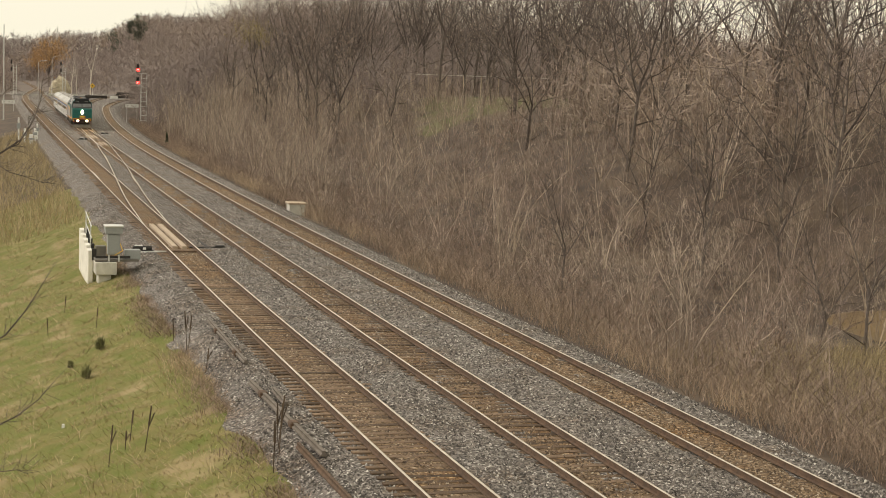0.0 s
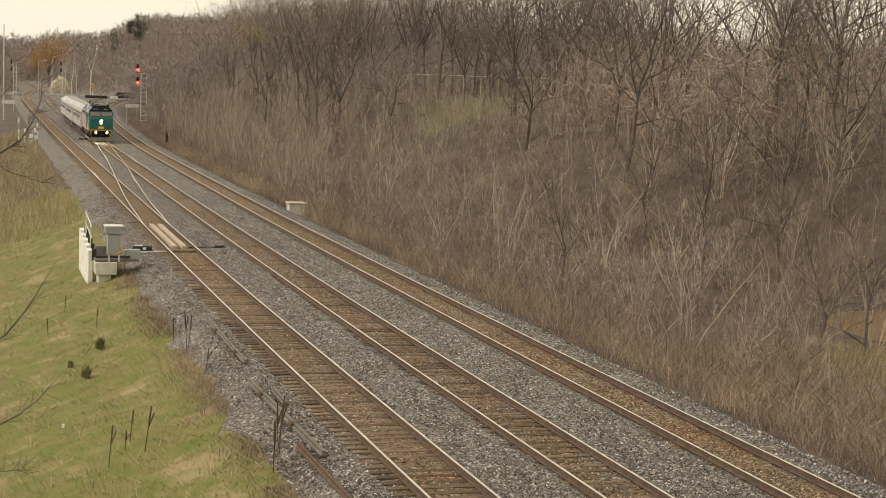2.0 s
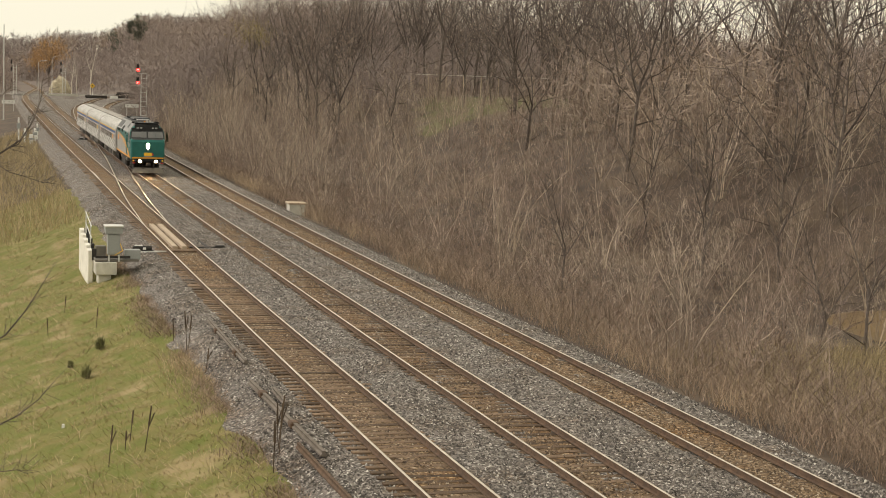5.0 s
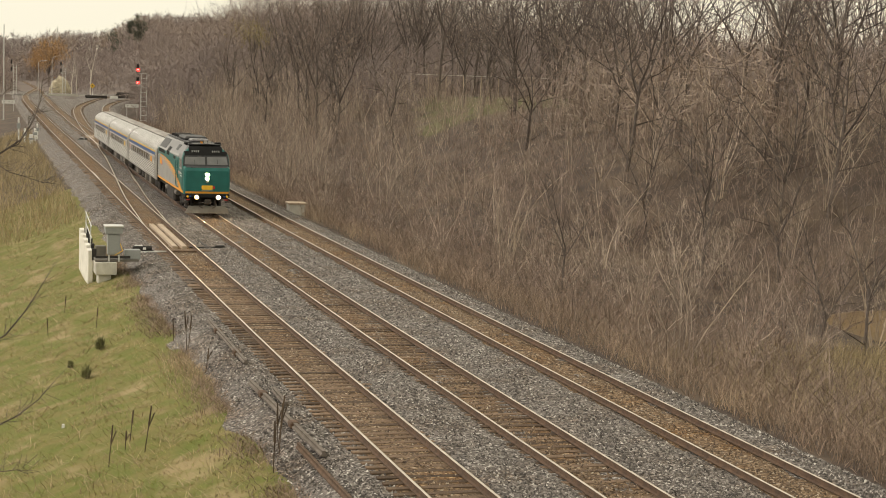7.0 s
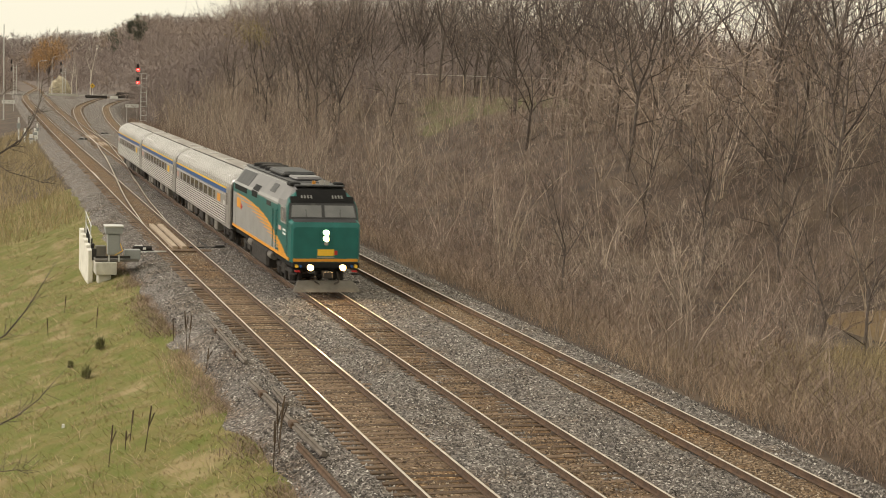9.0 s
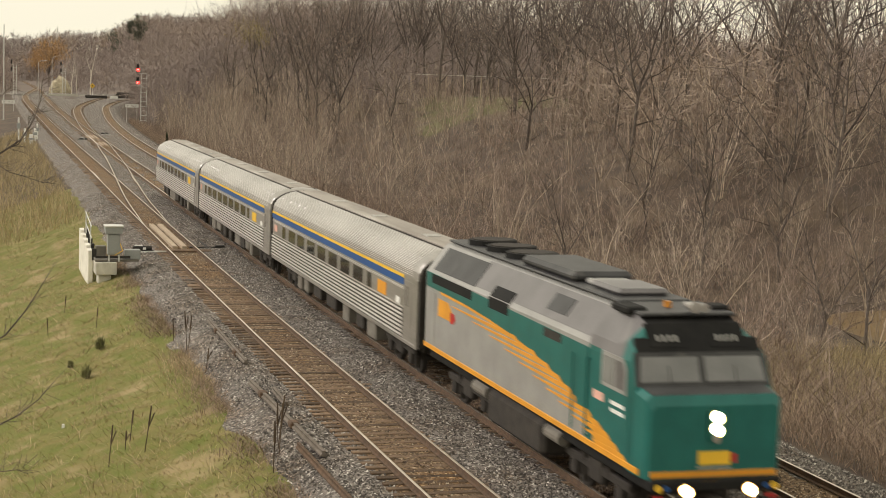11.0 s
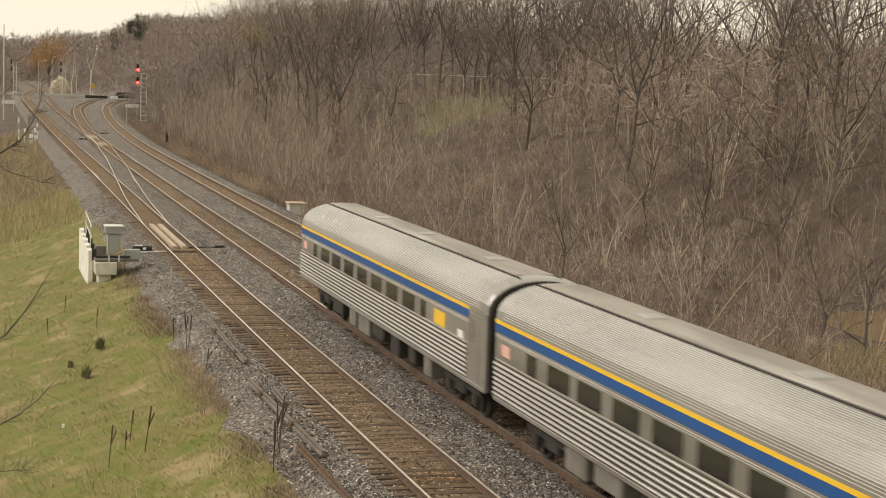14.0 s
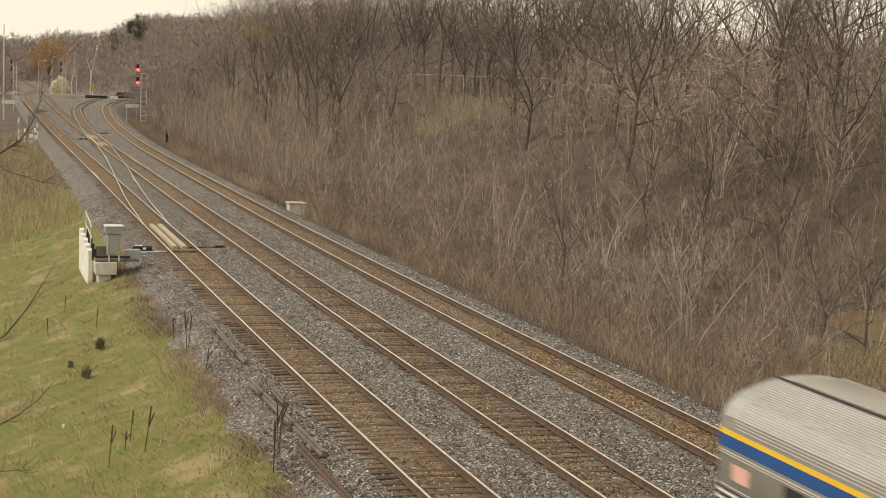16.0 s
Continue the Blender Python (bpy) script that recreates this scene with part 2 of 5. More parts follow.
def bed_left(y):
    return TRACK_A(np.minimum(y, 480)) - 3.3 + np.maximum(y - 480, 0) * 0.02


def bed_right(y):
    return TRACK_C(np.minimum(y, 520)) + 3.5 + np.maximum(np.asarray(y) - 520, 0) * 0.2


def lumps(x, y, s):
    return np.sin(x / s * 1.3 + 1.7) * np.sin(y / s + 0.6) + 0.5 * np.sin(x / s * 2.9 + y / s * 1.7)


def ground_z(x, y):
    """Height of the terrain."""
    x, y = np.asarray(x, float), np.asarray(y, float)
    left, right = bed_left(y), bed_right(y)
    dl, dr = left - x, x - right
    z = np.full(np.broadcast(x, y).shape, -0.75)
    fade = 1 - smooth01((y - 200) / 250)
    z = np.where(dl > 0, -0.75 - 0.34 * np.minimum(dl, 14) * fade + 0.06 * lumps(x, y, 2.2) * smooth01(dl / 2), z)
    swing = np.maximum(0, 105 - y) * 0.62
    hill = smooth01((dr - 3 - swing) / 30) * (8.2 + 8 * smooth01((y - 260) / 150)) + np.maximum(0, dr - 30 - swing) * 0.035
    z = np.where(dr > 0, -0.75 - 0.9 * smooth01(dr / 5) + hill + 0.15 * lumps(x, y, 5) * smooth01(dr / 4), z)
    z = z - 0.9 * smooth01(1.6 - 1.6 * (((x - POND[0]) / POND[2]) ** 2 + ((y - POND[1]) / POND[3]) ** 2))
    aside = np.abs(x - TRACK_B(np.minimum(y, 1250)))
    z = np.where((y > 600) & (dr > 0), z + (-0.9 - z) * smooth01((y - 600) / 60), z)
    z = np.where((y > 645) & (aside < 9), -0.32, z)
    return z + (5 + 16 * smooth01((x - 0.076 * y) / (0.032 * np.maximum(y, 1)))) * smooth01((y - 610) / 220) * smooth01((aside - 9) / 26) + 19 * smooth01((y - 1080) / 260)


POND = (45.4, 67.8, 7.2, 10.2)


def grid_sheet(xs, ys, zf):
    X, Y = np.meshgrid(xs, ys)
    Z = zf(X, Y)
    nx, ny = len(xs), len(ys)
    idx = np.arange(nx * ny).reshape(ny, nx)
    f = np.stack([idx[:-1, :-1], idx[:-1, 1:], idx[1:, 1:], idx[1:, :-1]], -1).reshape(-1, 4)
    me = bpy.data.meshes.new("sheet")
    me.from_pydata(np.stack([X, Y, Z], -1).reshape(-1, 3).tolist(), [], f.tolist())
    me.polygons.foreach_set("use_smooth", [True] * len(f))
    return me, X, Y


def steps(*spans):
    out = []
    for a, b, d in spans:
        out += list(np.arange(a, b, d))
    return np.array(out + [spans[-1][1]])


def build_ground():
    xs = steps((-1500, -100, 100), (-100, -20, 8), (-20, 0, 1.0), (0, 12, 0.4), (12, 45, 1.0), (45, 110, 2.5), (110, 300, 15), (300, 1800, 100))
    ys = steps((-300, 0, 25), (0, 30, 3), (30, 140, 1.5), (140, 450, 5), (450, 900, 15), (900, 4000, 100))
    me, X, Y = grid_sheet(xs, ys, ground_z)
    me.name = "ground"
    me.materials.append(GRASS)
    me.materials.append(LITTER)
    me.materials.append(FIELD)
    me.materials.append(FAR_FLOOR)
    cx, cy = (X[:-1, :-1] + X[1:, 1:]) / 2, (Y[:-1, :-1] + Y[1:, 1:]) / 2
    wild = ((cx > 14 + 0.02 * cy) | (cy > 520)).reshape(-1).astype(int)
    field = (in_clearing(cx, cy) & (cx > bed_right(cy) + 20) & (cy > 160)).reshape(-1)
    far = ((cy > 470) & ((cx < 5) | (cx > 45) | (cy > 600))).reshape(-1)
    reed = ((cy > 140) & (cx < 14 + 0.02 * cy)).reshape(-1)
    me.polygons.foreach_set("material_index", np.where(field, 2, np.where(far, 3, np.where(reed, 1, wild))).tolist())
    tagged(new("ground", me), "grassy embankment and leaf-littered woodland floor", "ground", kind="structure")


def crib(x, y):
    """How far the stone is heaped over the sleepers' ends, right of the nearest track's centre line."""
    d = np.minimum(np.minimum(np.abs(x - TRACK_A(y)), np.abs(x - TRACK_B(y))), np.abs(x - TRACK_C(y)))
    near = 1 - smooth01((np.asarray(y) - 190) / 15)
    return 0.065 * smooth01((d - 0.85) / 0.3) * smooth01((x - TRACK_A(y)) / 0.5) * near


def build_ballast():
    ys = steps((-80, 30, 5), (30, 140, 0.7), (140, 330, 2), (330, 640, 6))
    offs = np.array([0, 0.35, 0.8, 1.3, 1.6])
    g = Geo()
    rows = []
    for y in ys:
        l, r = float(bed_left(y)), float(bed_right(y))
        prof = []
        jl, jr = 0.14 * math.sin(y * 0.5) + 0.10 * math.sin(y * 1.3 + 1), 0.2 * math.sin(y * 0.7 + 2) + 0.15 * math.sin(y * 1.9)
        for o in (0, 0.5, 1.0, 1.5):
            prof.append((l + jl * (1 - o / 1.5) + o, y, -0.82 + 0.60 * float(smooth01(o / 1.5))))
        n = 64
        for i in range(1, n):
            x = l + 1.5 + (r - 1.5 - l - 1.5) * i / n
            prof.append((x, y, -0.22 + float(crib(x, y)) + 0.02 * math.sin(x * 5.1 + y * 1.3) * math.sin(y * 2.1 + x)))
        for o in (1.5, 1.0, 0.5, 0):
            prof.append((r + jr * (1 - o / 1.5) - o, y, -0.82 + 0.60 * float(smooth01(o / 1.5))))
        rows.append(prof)
    g.loft(rows, closed=False)
    me = g.mesh("ballast_bed", BALLAST, smooth=True)
    tagged(new("ballast_bed", me), "grey crushed-stone ballast bed under the railway tracks", "ballast", kind="structure")


RAIL_SECTION = [(-0.07, -0.17), (0.07, -0.17), (0.07, -0.155), (0.012, -0.13), (0.012, -0.045), (0.036, -0.035), (0.036, -0.006), (0.026, 0.0), (-0.026, 0.0), (-0.036, -0.006), (-0.036, -0.035), (-0.012, -0.045), (-0.012, -0.13), (-0.07, -0.155)]


def rail_geo(line, off, ya, yb):
    ys = np.unique(np.concatenate([np.arange(ya, min(yb, 350), 2.5), np.arange(max(ya, 350), yb, 8.0), [yb]]))
    rings = []
    for y in ys:
        x, s = float(line(y)), float(line.slope(y))
        n = math.hypot(1, s)
        rings.append([(x + (off + px) / n, y - (off + px) * s / n, pz) for px, pz in RAIL_SECTION])
    g = Geo().loft(rings)
    k = len(RAIL_SECTION)
    for j in range(len(ys) - 1):
        g.m[j * k + 7] = 1
        g.m[j * k + 6] = 1
        g.m[j * k + 8] = 1
    return g


def build_track(line, label, ya, yb, proud, first=30, count=300, pitch=0.53, bed=0.0):
    t = thing("railway_track", label, "railway track", "railway tracks", "structure")
    for off in (-0.753, 0.753):
        part("rail", rail_geo(line, off, ya, yb), (RAIL_RUST, RAIL_TOP), t, "worn steel rail with rusty sides")
    tie = Geo().box(-1.3, 1.3, -0.115, 0.115, -0.36, -0.178, 0.012)
    rng = random.Random(int(ya + yb))
    me = fixed(tie, "sleeper", TIE)
    rest = Geo()
    y, made = max(ya, 20), 0
    while y < min(yb, 480):
        y += pitch
        x, s = float(line(y)), float(line.slope(y))
        m = pose(x + rng.uniform(-0.04, 0.04), y + rng.uniform(-0.02, 0.02), proud - 0.026 * float(smooth01((y - 62) / 25)) + rng.uniform(-0.012, 0.012), 0, rng.uniform(-0.4, 0.4), -math.degrees(math.atan(s)) + rng.uniform(-1, 1))
        if y > first and made < count:
            o = new("sleeper", me)
            o.parent = t
            o.matrix_local = m
            made += 1
        elif y > first:
            rest.add([m @ Vector(p) for p in ((-1.3, -0.115, -0.178), (1.3, -0.115, -0.178), (1.3, 0.115, -0.178), (-1.3, 0.115, -0.178), (-1.3, -0.115, -0.3), (1.3, -0.115, -0.3))], [(0, 1, 2, 3), (4, 5, 1, 0)])
    if rest.v:
        tagged(part("far_sleepers", rest, TIE, t, "weathered sleepers farther along the track"), kind="stuff")
    # rusty, fouled stone between the rails
    ys = np.concatenate([np.arange(max(ya, 20), min(yb, 480), 1.2), np.arange(486, yb, 9.0)]) if yb > 500 else np.arange(max(ya, 20), yb, 1.2)
    rows = []
    for y in ys:
        x = float(line(y))
        rows.append([(x + o, y, z + bed + 0.012 * math.sin(y * 3 + o * 9)) for o, z in ((-1.2, -0.25), (-0.95, -0.215), (-0.7, -0.20), (0, -0.19), (0.7, -0.20), (0.95, -0.215), (1.2, -0.25))])
    part("track_bed", Geo().loft(rows, closed=False), BED, t, "rust-stained stone between the rails")
    return t


# ---- bare trees ----
class Grower:
    """Grows leafless wood: round limbs into one mesh, thin boughs and twigs into another."""

    def __init__(self, seed):
        self.rng, self.wood, self.crown = random.Random(seed), Geo(), Geo()

    def bend(self, d, a):
        r = self.rng
        return (d + Vector((r.uniform(-a, a), r.uniform(-a, a), r.uniform(-a, a)))).normalized()

    def path(self, p, d, length, segs, wob, lift):
        pts = [p.copy()]
        for i in range(segs):
            d = (self.bend(d, wob) + Vector((0, 0, lift))).normalized()
            p = p + d * (length / segs)
            pts.append(p.copy())
        return pts

    def limb(self, p, d, length, r0, r1, segs, sides, wob, lift):
        pts = self.path(p, d, length, segs, wob, lift)
        rings = []
        for i, q in enumerate(pts):
            t = (pts[min(i + 1, segs)] - pts[max(i - 1, 0)]).normalized()
            a = t.orthogonal().normalized()
            c = t.cross(a)
            rr = r0 + (r1 - r0) * i / segs
            rings.append([q + (a * math.cos(6.2832 * k / sides) + c * math.sin(6.2832 * k / sides)) * rr for k in range(sides)])
        self.wood.loft(rings, caps=False)
        return pts

    def bough(self, p, d, length, r, segs, wob, lift):
        pts = self.path(p, d, length, segs, wob, lift)
        a = self.rng.uniform(0, 6.28)
        side = Vector((math.cos(a), math.sin(a), self.rng.uniform(-0.5, 0.5))).normalized()
        verts, faces = [], []
        for i, q in enumerate(pts[:-1]):
            w = side * r * (1 - 0.55 * i / segs)
            verts += [q - w, q + w]
            if i:
                faces.append((2 * i - 2, 2 * i - 1, 2 * i + 1, 2 * i))
        verts.append(pts[-1])
        faces.append((2 * segs - 2, 2 * segs - 1, 2 * segs))
        self.crown.add(verts, faces)
        return pts

    def along(self, pts, u):
        k = min(int(u * (len(pts) - 1)), len(pts) - 2)
        return pts[k].lerp(pts[k + 1], u * (len(pts) - 1) - k), (pts[k + 1] - pts[k]).normalized()

    def off(self, d, angle):
        """A way that leaves d by about that angle, to any side."""
        a = self.rng.uniform(0, 6.28)
        o = d.orthogonal().normalized()
        o = o * math.cos(a) + d.cross(o) * math.sin(a)
        return (d * math.cos(angle) + o * math.sin(angle)).normalized()

    def feather(self, pts, length, r, boughs, twigs, angle, lift, low=0.15):
        """Boughs and twigs along a limb."""
        for j in range(boughs):
            u = low + (1 - low) * (j + self.rng.random()) / boughs
            p, d = self.along(pts, u)
            l = length * self.rng.uniform(0.5, 1.0) * (1.15 - 0.5 * u)
            sub = self.bough(p, self.off(d, angle * self.rng.uniform(0.6, 1.2)), l, r, 3, 0.36, lift)
            for w in range(twigs):
                q, e = self.along(sub, 0.15 + 0.85 * (w + self.rng.random()) / twigs)
                self.bough(q, self.off(e, angle * self.rng.uniform(0.5, 1.1)), l * self.rng.uniform(0.3, 0.65), r * 0.72, 2, 0.25, lift)


def spreading_tree(seed, height, trunk_r, bole=0.42, leaders=3, limbs=7, boughs=5, twigs=6, low=0.35, splay=0.5):
    """A tree whose crooked bole parts into leaders with wide limbs."""
    g = Grower(seed)
    r = g.rng
    trunk = g.limb(Vector((0, 0, -0.4)), Vector((r.uniform(-0.12, 0.12), r.uniform(-0.12, 0.12), 1)).normalized(), height * bole + 0.4, trunk_r, trunk_r * 0.72, 5, 6, 0.10, 0.1)
    axes = [(trunk, low, 4, trunk_r * 0.8)]
    turn = r.uniform(0, 6.28)
    for i in range(leaders):
        a = turn + 6.28 * (i + r.uniform(-0.25, 0.25)) / leaders
        k = splay * r.uniform(0.5, 1.3)
        p, _ = g.along(trunk, r.uniform(0.78, 1.0))
        l = height * (1 - bole) * r.uniform(0.8, 1.1)
        axes.append((g.limb(p, Vector((math.cos(a) * k, math.sin(a) * k, 1)).normalized(), l, trunk_r * 0.6, trunk_r * 0.1, 6, 5, 0.22, 0.09), 0.12, limbs, trunk_r * 0.45))
    for pts, lo, n, rr in axes:
        for j in range(n):
            u = lo + (1 - lo) * (j + r.random()) / n
            p, d = g.along(pts, u)
            l1 = height * r.uniform(0.18, 0.32) * (1.2 - 0.6 * u)
            sub = g.limb(p, g.off(d, r.uniform(0.7, 1.25)), l1, rr * (0.75 - 0.4 * u) + 0.008, 0.008, 4, 3, 0.30, 0.10)
            g.feather(sub, l1 * 0.55, 0.013, boughs, twigs, 0.75, 0.06)
        g.feather(pts, height * 0.10, 0.012, boughs, twigs - 1, 0.8, 0.1, 0.6)
    return g


def fan_shrub(seed, height, stem_r, stems=11, boughs=7, twigs=4, splay=0.55, lift=0.16, wob=0.13, twig_r=0.010, reach=0.24, angle=0.8):
    """Many stems from one root, arching out and turning up, with upright twigs."""
    g = Grower(seed)
    r = g.rng
    for s in range(stems):
        a = 6.28 * (s + r.random()) / stems
        k = splay * r.uniform(0.15, 1.5)
        h = height * r.uniform(0.6, 1.05)
        base = Vector((math.cos(a) * 0.12, math.sin(a) * 0.12, -0.25))
        pts = g.limb(base, Vector((math.cos(a) * k, math.sin(a) * k, 1)).normalized(), h, stem_r * r.uniform(0.6, 1.0), 0.007, 6, 3, wob, lift * r.uniform(0.1, 0.9))
        g.feather(pts, h * reach, twig_r, boughs, twigs, angle, lift * 0.6, 0.18)
    return g


def kind_of(grown, bark, twig):
    return grown.wood.mesh("trunk", bark), grown.crown.mesh("crown", twig)


def plant(name, kind, label, category, group, x, y, scale, turn, lean=0.0):
    t = thing(name, label, category, group)
    t.matrix_world = pose(x, y, float(ground_z(x, y)), lean, 0, turn) @ Matrix.Scale(scale, 4)
    if name in ("shrub", "sapling"):
        tagged(part("stem_clump", kind[0], None, t), kind="stuff")
        tagged(part("crown", kind[1], None, t), kind="stuff")
    else:
        part("trunk", kind[0], None, t)
        part("crown", kind[1], None, t)
    return t


def in_wood(x, y, margin=0.03):
    """The part of the wood that is built, between two lines over the plan."""
    a = math.atan2(x, y)
    return 0.005 - margin < a < 0.545 + margin


def in_clearing(x, y):
    """The open field on the slope, and the thin wood before it."""
    a = np.arctan2(x, y)
    return (a > 0.262) & (a < 0.352) & (y > 140) & (y < 205)


def scatter(rng, count, y0, y1, d0, d1, gap, spots, skew_y=1.3, skew_d=1.1, clear=0.0):
    """Places in the wood beside the line, apart from one another."""
    out, tries = [], 0
    while len(out) < count and tries < 30000:
        tries += 1
        y = y0 + (y1 - y0) * rng.random() ** skew_y
        x = float(bed_right(y)) + d0 + (d1 - d0) * rng.random() ** skew_d
        if not in_wood(x, y) or in_pond(x, y) or any((x - a) ** 2 + (y - b) ** 2 < gap * gap for a, b in spots):
            continue
        if in_clearing(x, y) and rng.random() < clear:
            continue
        spots.append((x, y))
        out.append((x, y))
    return out


def build_woods():
    tall = [kind_of(spreading_tree(10 + i, 12.5 + i % 3 * 1.5, 0.105 + 0.02 * (i % 3), bole=0.26 + 0.05 * (i % 4), leaders=3 + i % 2, limbs=8, boughs=5, twigs=4, low=0.2, splay=0.5 + 0.08 * (i % 3)), BARK, DARKTWIG if i % 3 else TWIG) for i in range(8)]
    young = [kind_of(fan_shrub(40 + i, 7.4, 0.042, 7, 10, 5, 0.42, 0.13, 0.20, 0.014, 0.25, 0.85), PALE if i % 2 else TWIG, PALE if i % 2 else TWIG) for i in range(6)]
    bush = [kind_of(fan_shrub(70 + i, 3.8, 0.022, 11, 7, 4, 0.85, 0.05, 0.40, 0.013, 0.36, 1.15), (PALE, TWIG, PALE, BRUSH, TWIG, DARKTWIG)[i], (PALE, TWIG, PALE, BRUSH, TWIG, DARKTWIG)[i]) for i in range(6)]
    rng = random.Random(5)
    birch = kind_of(spreading_tree(95, 16, 0.2, 0.5, 2, 6, 4, 4), WHITE_BARK, WHITE_BARK)
    for x, y, m in ((30.2, 505, 0.9), (31.6, 512, 0.8), (32.4, 503, 0.7), (33.6, 518, 0.8)):
        plant("shrub", bush[5], "dark scrubby shrub on the ground between the tracks", "shrub", "shrubs beside the railway", x, y, m, x * 70)
    for x, y, m in ((44.6, 605, 1.15), (38.9, 612, 0.9), (40.3, 608, 0.8)):
        plant("birch", birch, "pale-barked leafless birch at the foot of the hill", "birch tree", "pale birches", x, y, m, x * 50)
    # clumps that stand out before the wood
    for k, x, y, m, turn in ((1, 45.0, 96.0, 1.35, 30), (3, 46.5, 99.0, 1.2, 80), (1, 33.6, 112.0, 0.95, 10), (5, 37.5, 64.0, 1.0, 10), (3, 34.5, 88.0, 1.1, 200), (5, 31.0, 95.0, 0.95, 140), (1, 49.0, 90.0, 1.25, 60), (3, 51.5, 93.5, 1.2, 150), (5, 52.5, 96.0, 1.3, 20), (1, 36.4, 60.5, 0.62, 70), (3, 32.0, 59.5, 0.55, 160)):
        plant("sapling", young[k], "tall pale leafless clump with upswept twigs", "sapling", "pale saplings", x, y, m, turn)
    spots = []
    for x, y in scatter(rng, 160, 62, 300, 15, 62, 2.4, spots, 1.2, 0.9, 0.3):
        plant("bare_tree", tall[rng.randrange(8)], "leafless dark grey-brown tree with spreading crooked limbs", "tree", "bare trees of the wood", x, y, rng.uniform(0.75, 1.15) * (1.0 + 0.3 * float(smooth01((y - 120) / 80))), rng.uniform(0, 360), rng.uniform(-5, 5))
    for x, y, k, m in ((35.6, 61.5, 2, 0.5), (33.3, 61.0, 0, 0.55), (28.6, 78.5, 3, 0.55), (38.6, 63.5, 4, 0.8), (54.5, 99.0, 5, 1.15), (53.0, 105.0, 2, 1.2), (57.0, 111.0, 6, 1.2)):
        plant("bare_tree", tall[k], "slim leafless tree at the wood's edge", "tree", "bare trees of the wood", x, y, m, 50 * k)
    spots = []
    for x, y in scatter(rng, 215, 46, 310, 4.5, 34, 1.9, spots, 1.3, 1.1, 0.2):
        plant("sapling", young[rng.randrange(6)], "many-stemmed leafless sapling at the wood's edge", "sapling", "pale saplings", x, y, rng.uniform(0.5, 1.0), rng.uniform(0, 360), rng.uniform(-6, 6))
    spots = []
    for x, y in scatter(rng, 60, 120, 330, 3.5, 18, 2.4, spots, 1.0, 1.0):
        plant("sapling", young[rng.choice((1, 3, 5))], "pale many-stemmed leafless sapling beside the line", "sapling", "pale saplings", x, y, rng.uniform(0.6, 1.05), rng.uniform(0, 360), rng.uniform(-6, 6))
    for x, y in scatter(rng, 40, 190, 340, 4, 22, 2.6, spots, 1.0, 1.0):
        plant("sapling", young[rng.choice((1, 3, 5))], "tall pale leafless sapling clump beside the line", "sapling", "pale saplings", x, y, rng.uniform(1.05, 1.5), rng.uniform(0, 360), rng.uniform(-6, 6))
    spots = []
    for x, y in scatter(rng, 280, 40, 260, 2.6, 30, 1.3, spots, 1.5, 1.1, 0.3):
        plant("shrub", bush[rng.randrange(6)], "tangled leafless brown shrub beside the railway", "shrub", "shrubs beside the railway", x, y, rng.uniform(0.5, 1.15), rng.uniform(0, 360))


def far_wood(name, label, spots, heights, width, twigs, seed, material):
    """A distant stand: thin trunks under rounded crowns of twigs."""
    rng = np.random.default_rng(seed)
    x, y = spots(rng)
    n = len(x)
    z = ground_z(x, y) - 0.2
    h = rng.uniform(*heights, n)
    base = np.stack([x, y, z], -1)
    top = base + np.stack([rng.normal(0, 0.07, n) * h, rng.normal(0, 0.07, n) * h, h * 0.85], -1)
    a = rng.uniform(0, np.pi, n)
    side = np.stack([np.cos(a), np.sin(a), 0 * a], -1) * width
    tris = [np.stack([base - side, base + side, top], 1)]
    for k in range(twigs):
        # from a place on the stem out into an egg-shaped crown
        u = rng.uniform(0.12, 0.9, (n, 1))
        p = base + (top - base) * u
        b = rng.uniform(0, 2 * np.pi, n)
        el = rng.uniform(-0.5, 1.1, n)
        d = np.stack([np.cos(b) * np.cos(el), np.sin(b) * np.cos(el), np.sin(el)], -1)
        reach = (0.34 * h * np.sqrt(np.clip(1 - (2 * u[:, 0] - 1.05) ** 2, 0.05, 1)))[:, None]
        p = p + d * reach * rng.uniform(0.0, 0.6, (n, 1))
        q = p + (d + rng.normal(0, 0.45, (n, 3))) * reach * rng.uniform(0.35, 0.8, (n, 1))
        a = rng.uniform(0, np.pi, n)
        side = np.stack([np.cos(a), np.sin(a), rng.uniform(-0.7, 0.7, n)], -1) * width
        tris.append(np.stack([p - side, p + side, q], 1))
    v = np.concatenate(tris).reshape(-1, 3)
    me = bpy.data.meshes.new(name)
    me.from_pydata(v.tolist(), [], np.arange(len(v)).reshape(-1, 3).tolist())
    me.materials.append(material)
    return tagged(new(name, me), label, "wood", kind="stuff")


def stand_behind(rng):
    y = 95 + 330 * rng.random(11000) ** 1.1
    x = bed_right(y) + 22 + 110 * rng.random(11000)
    k = (np.arctan2(x, y) < 0.57) & ~(((x - POND[0]) / POND[2]) ** 2 + ((y - POND[1]) / POND[3]) ** 2 < 1) & ~in_clearing(x, y)
    return x[k], y[k]


def stand_bend(rng):
    y = 300 + 320 * rng.random(4200)
    x = bed_right(y) + 3 + 80 * rng.random(4200) ** 1.3
    return x, y


def stand_hill(rng):
    y = 630 + 420 * rng.random(7000)
    x = -70 + 330 * rng.random(7000)
    k = (np.abs(x - TRACK_B(y)) > 10) & (np.arctan2(x, y) < 0.22) & (np.arctan2(x, y) > -0.02) & ~((x > 24) & (x < 50) & (y < 660))
    return x[k], y[k]


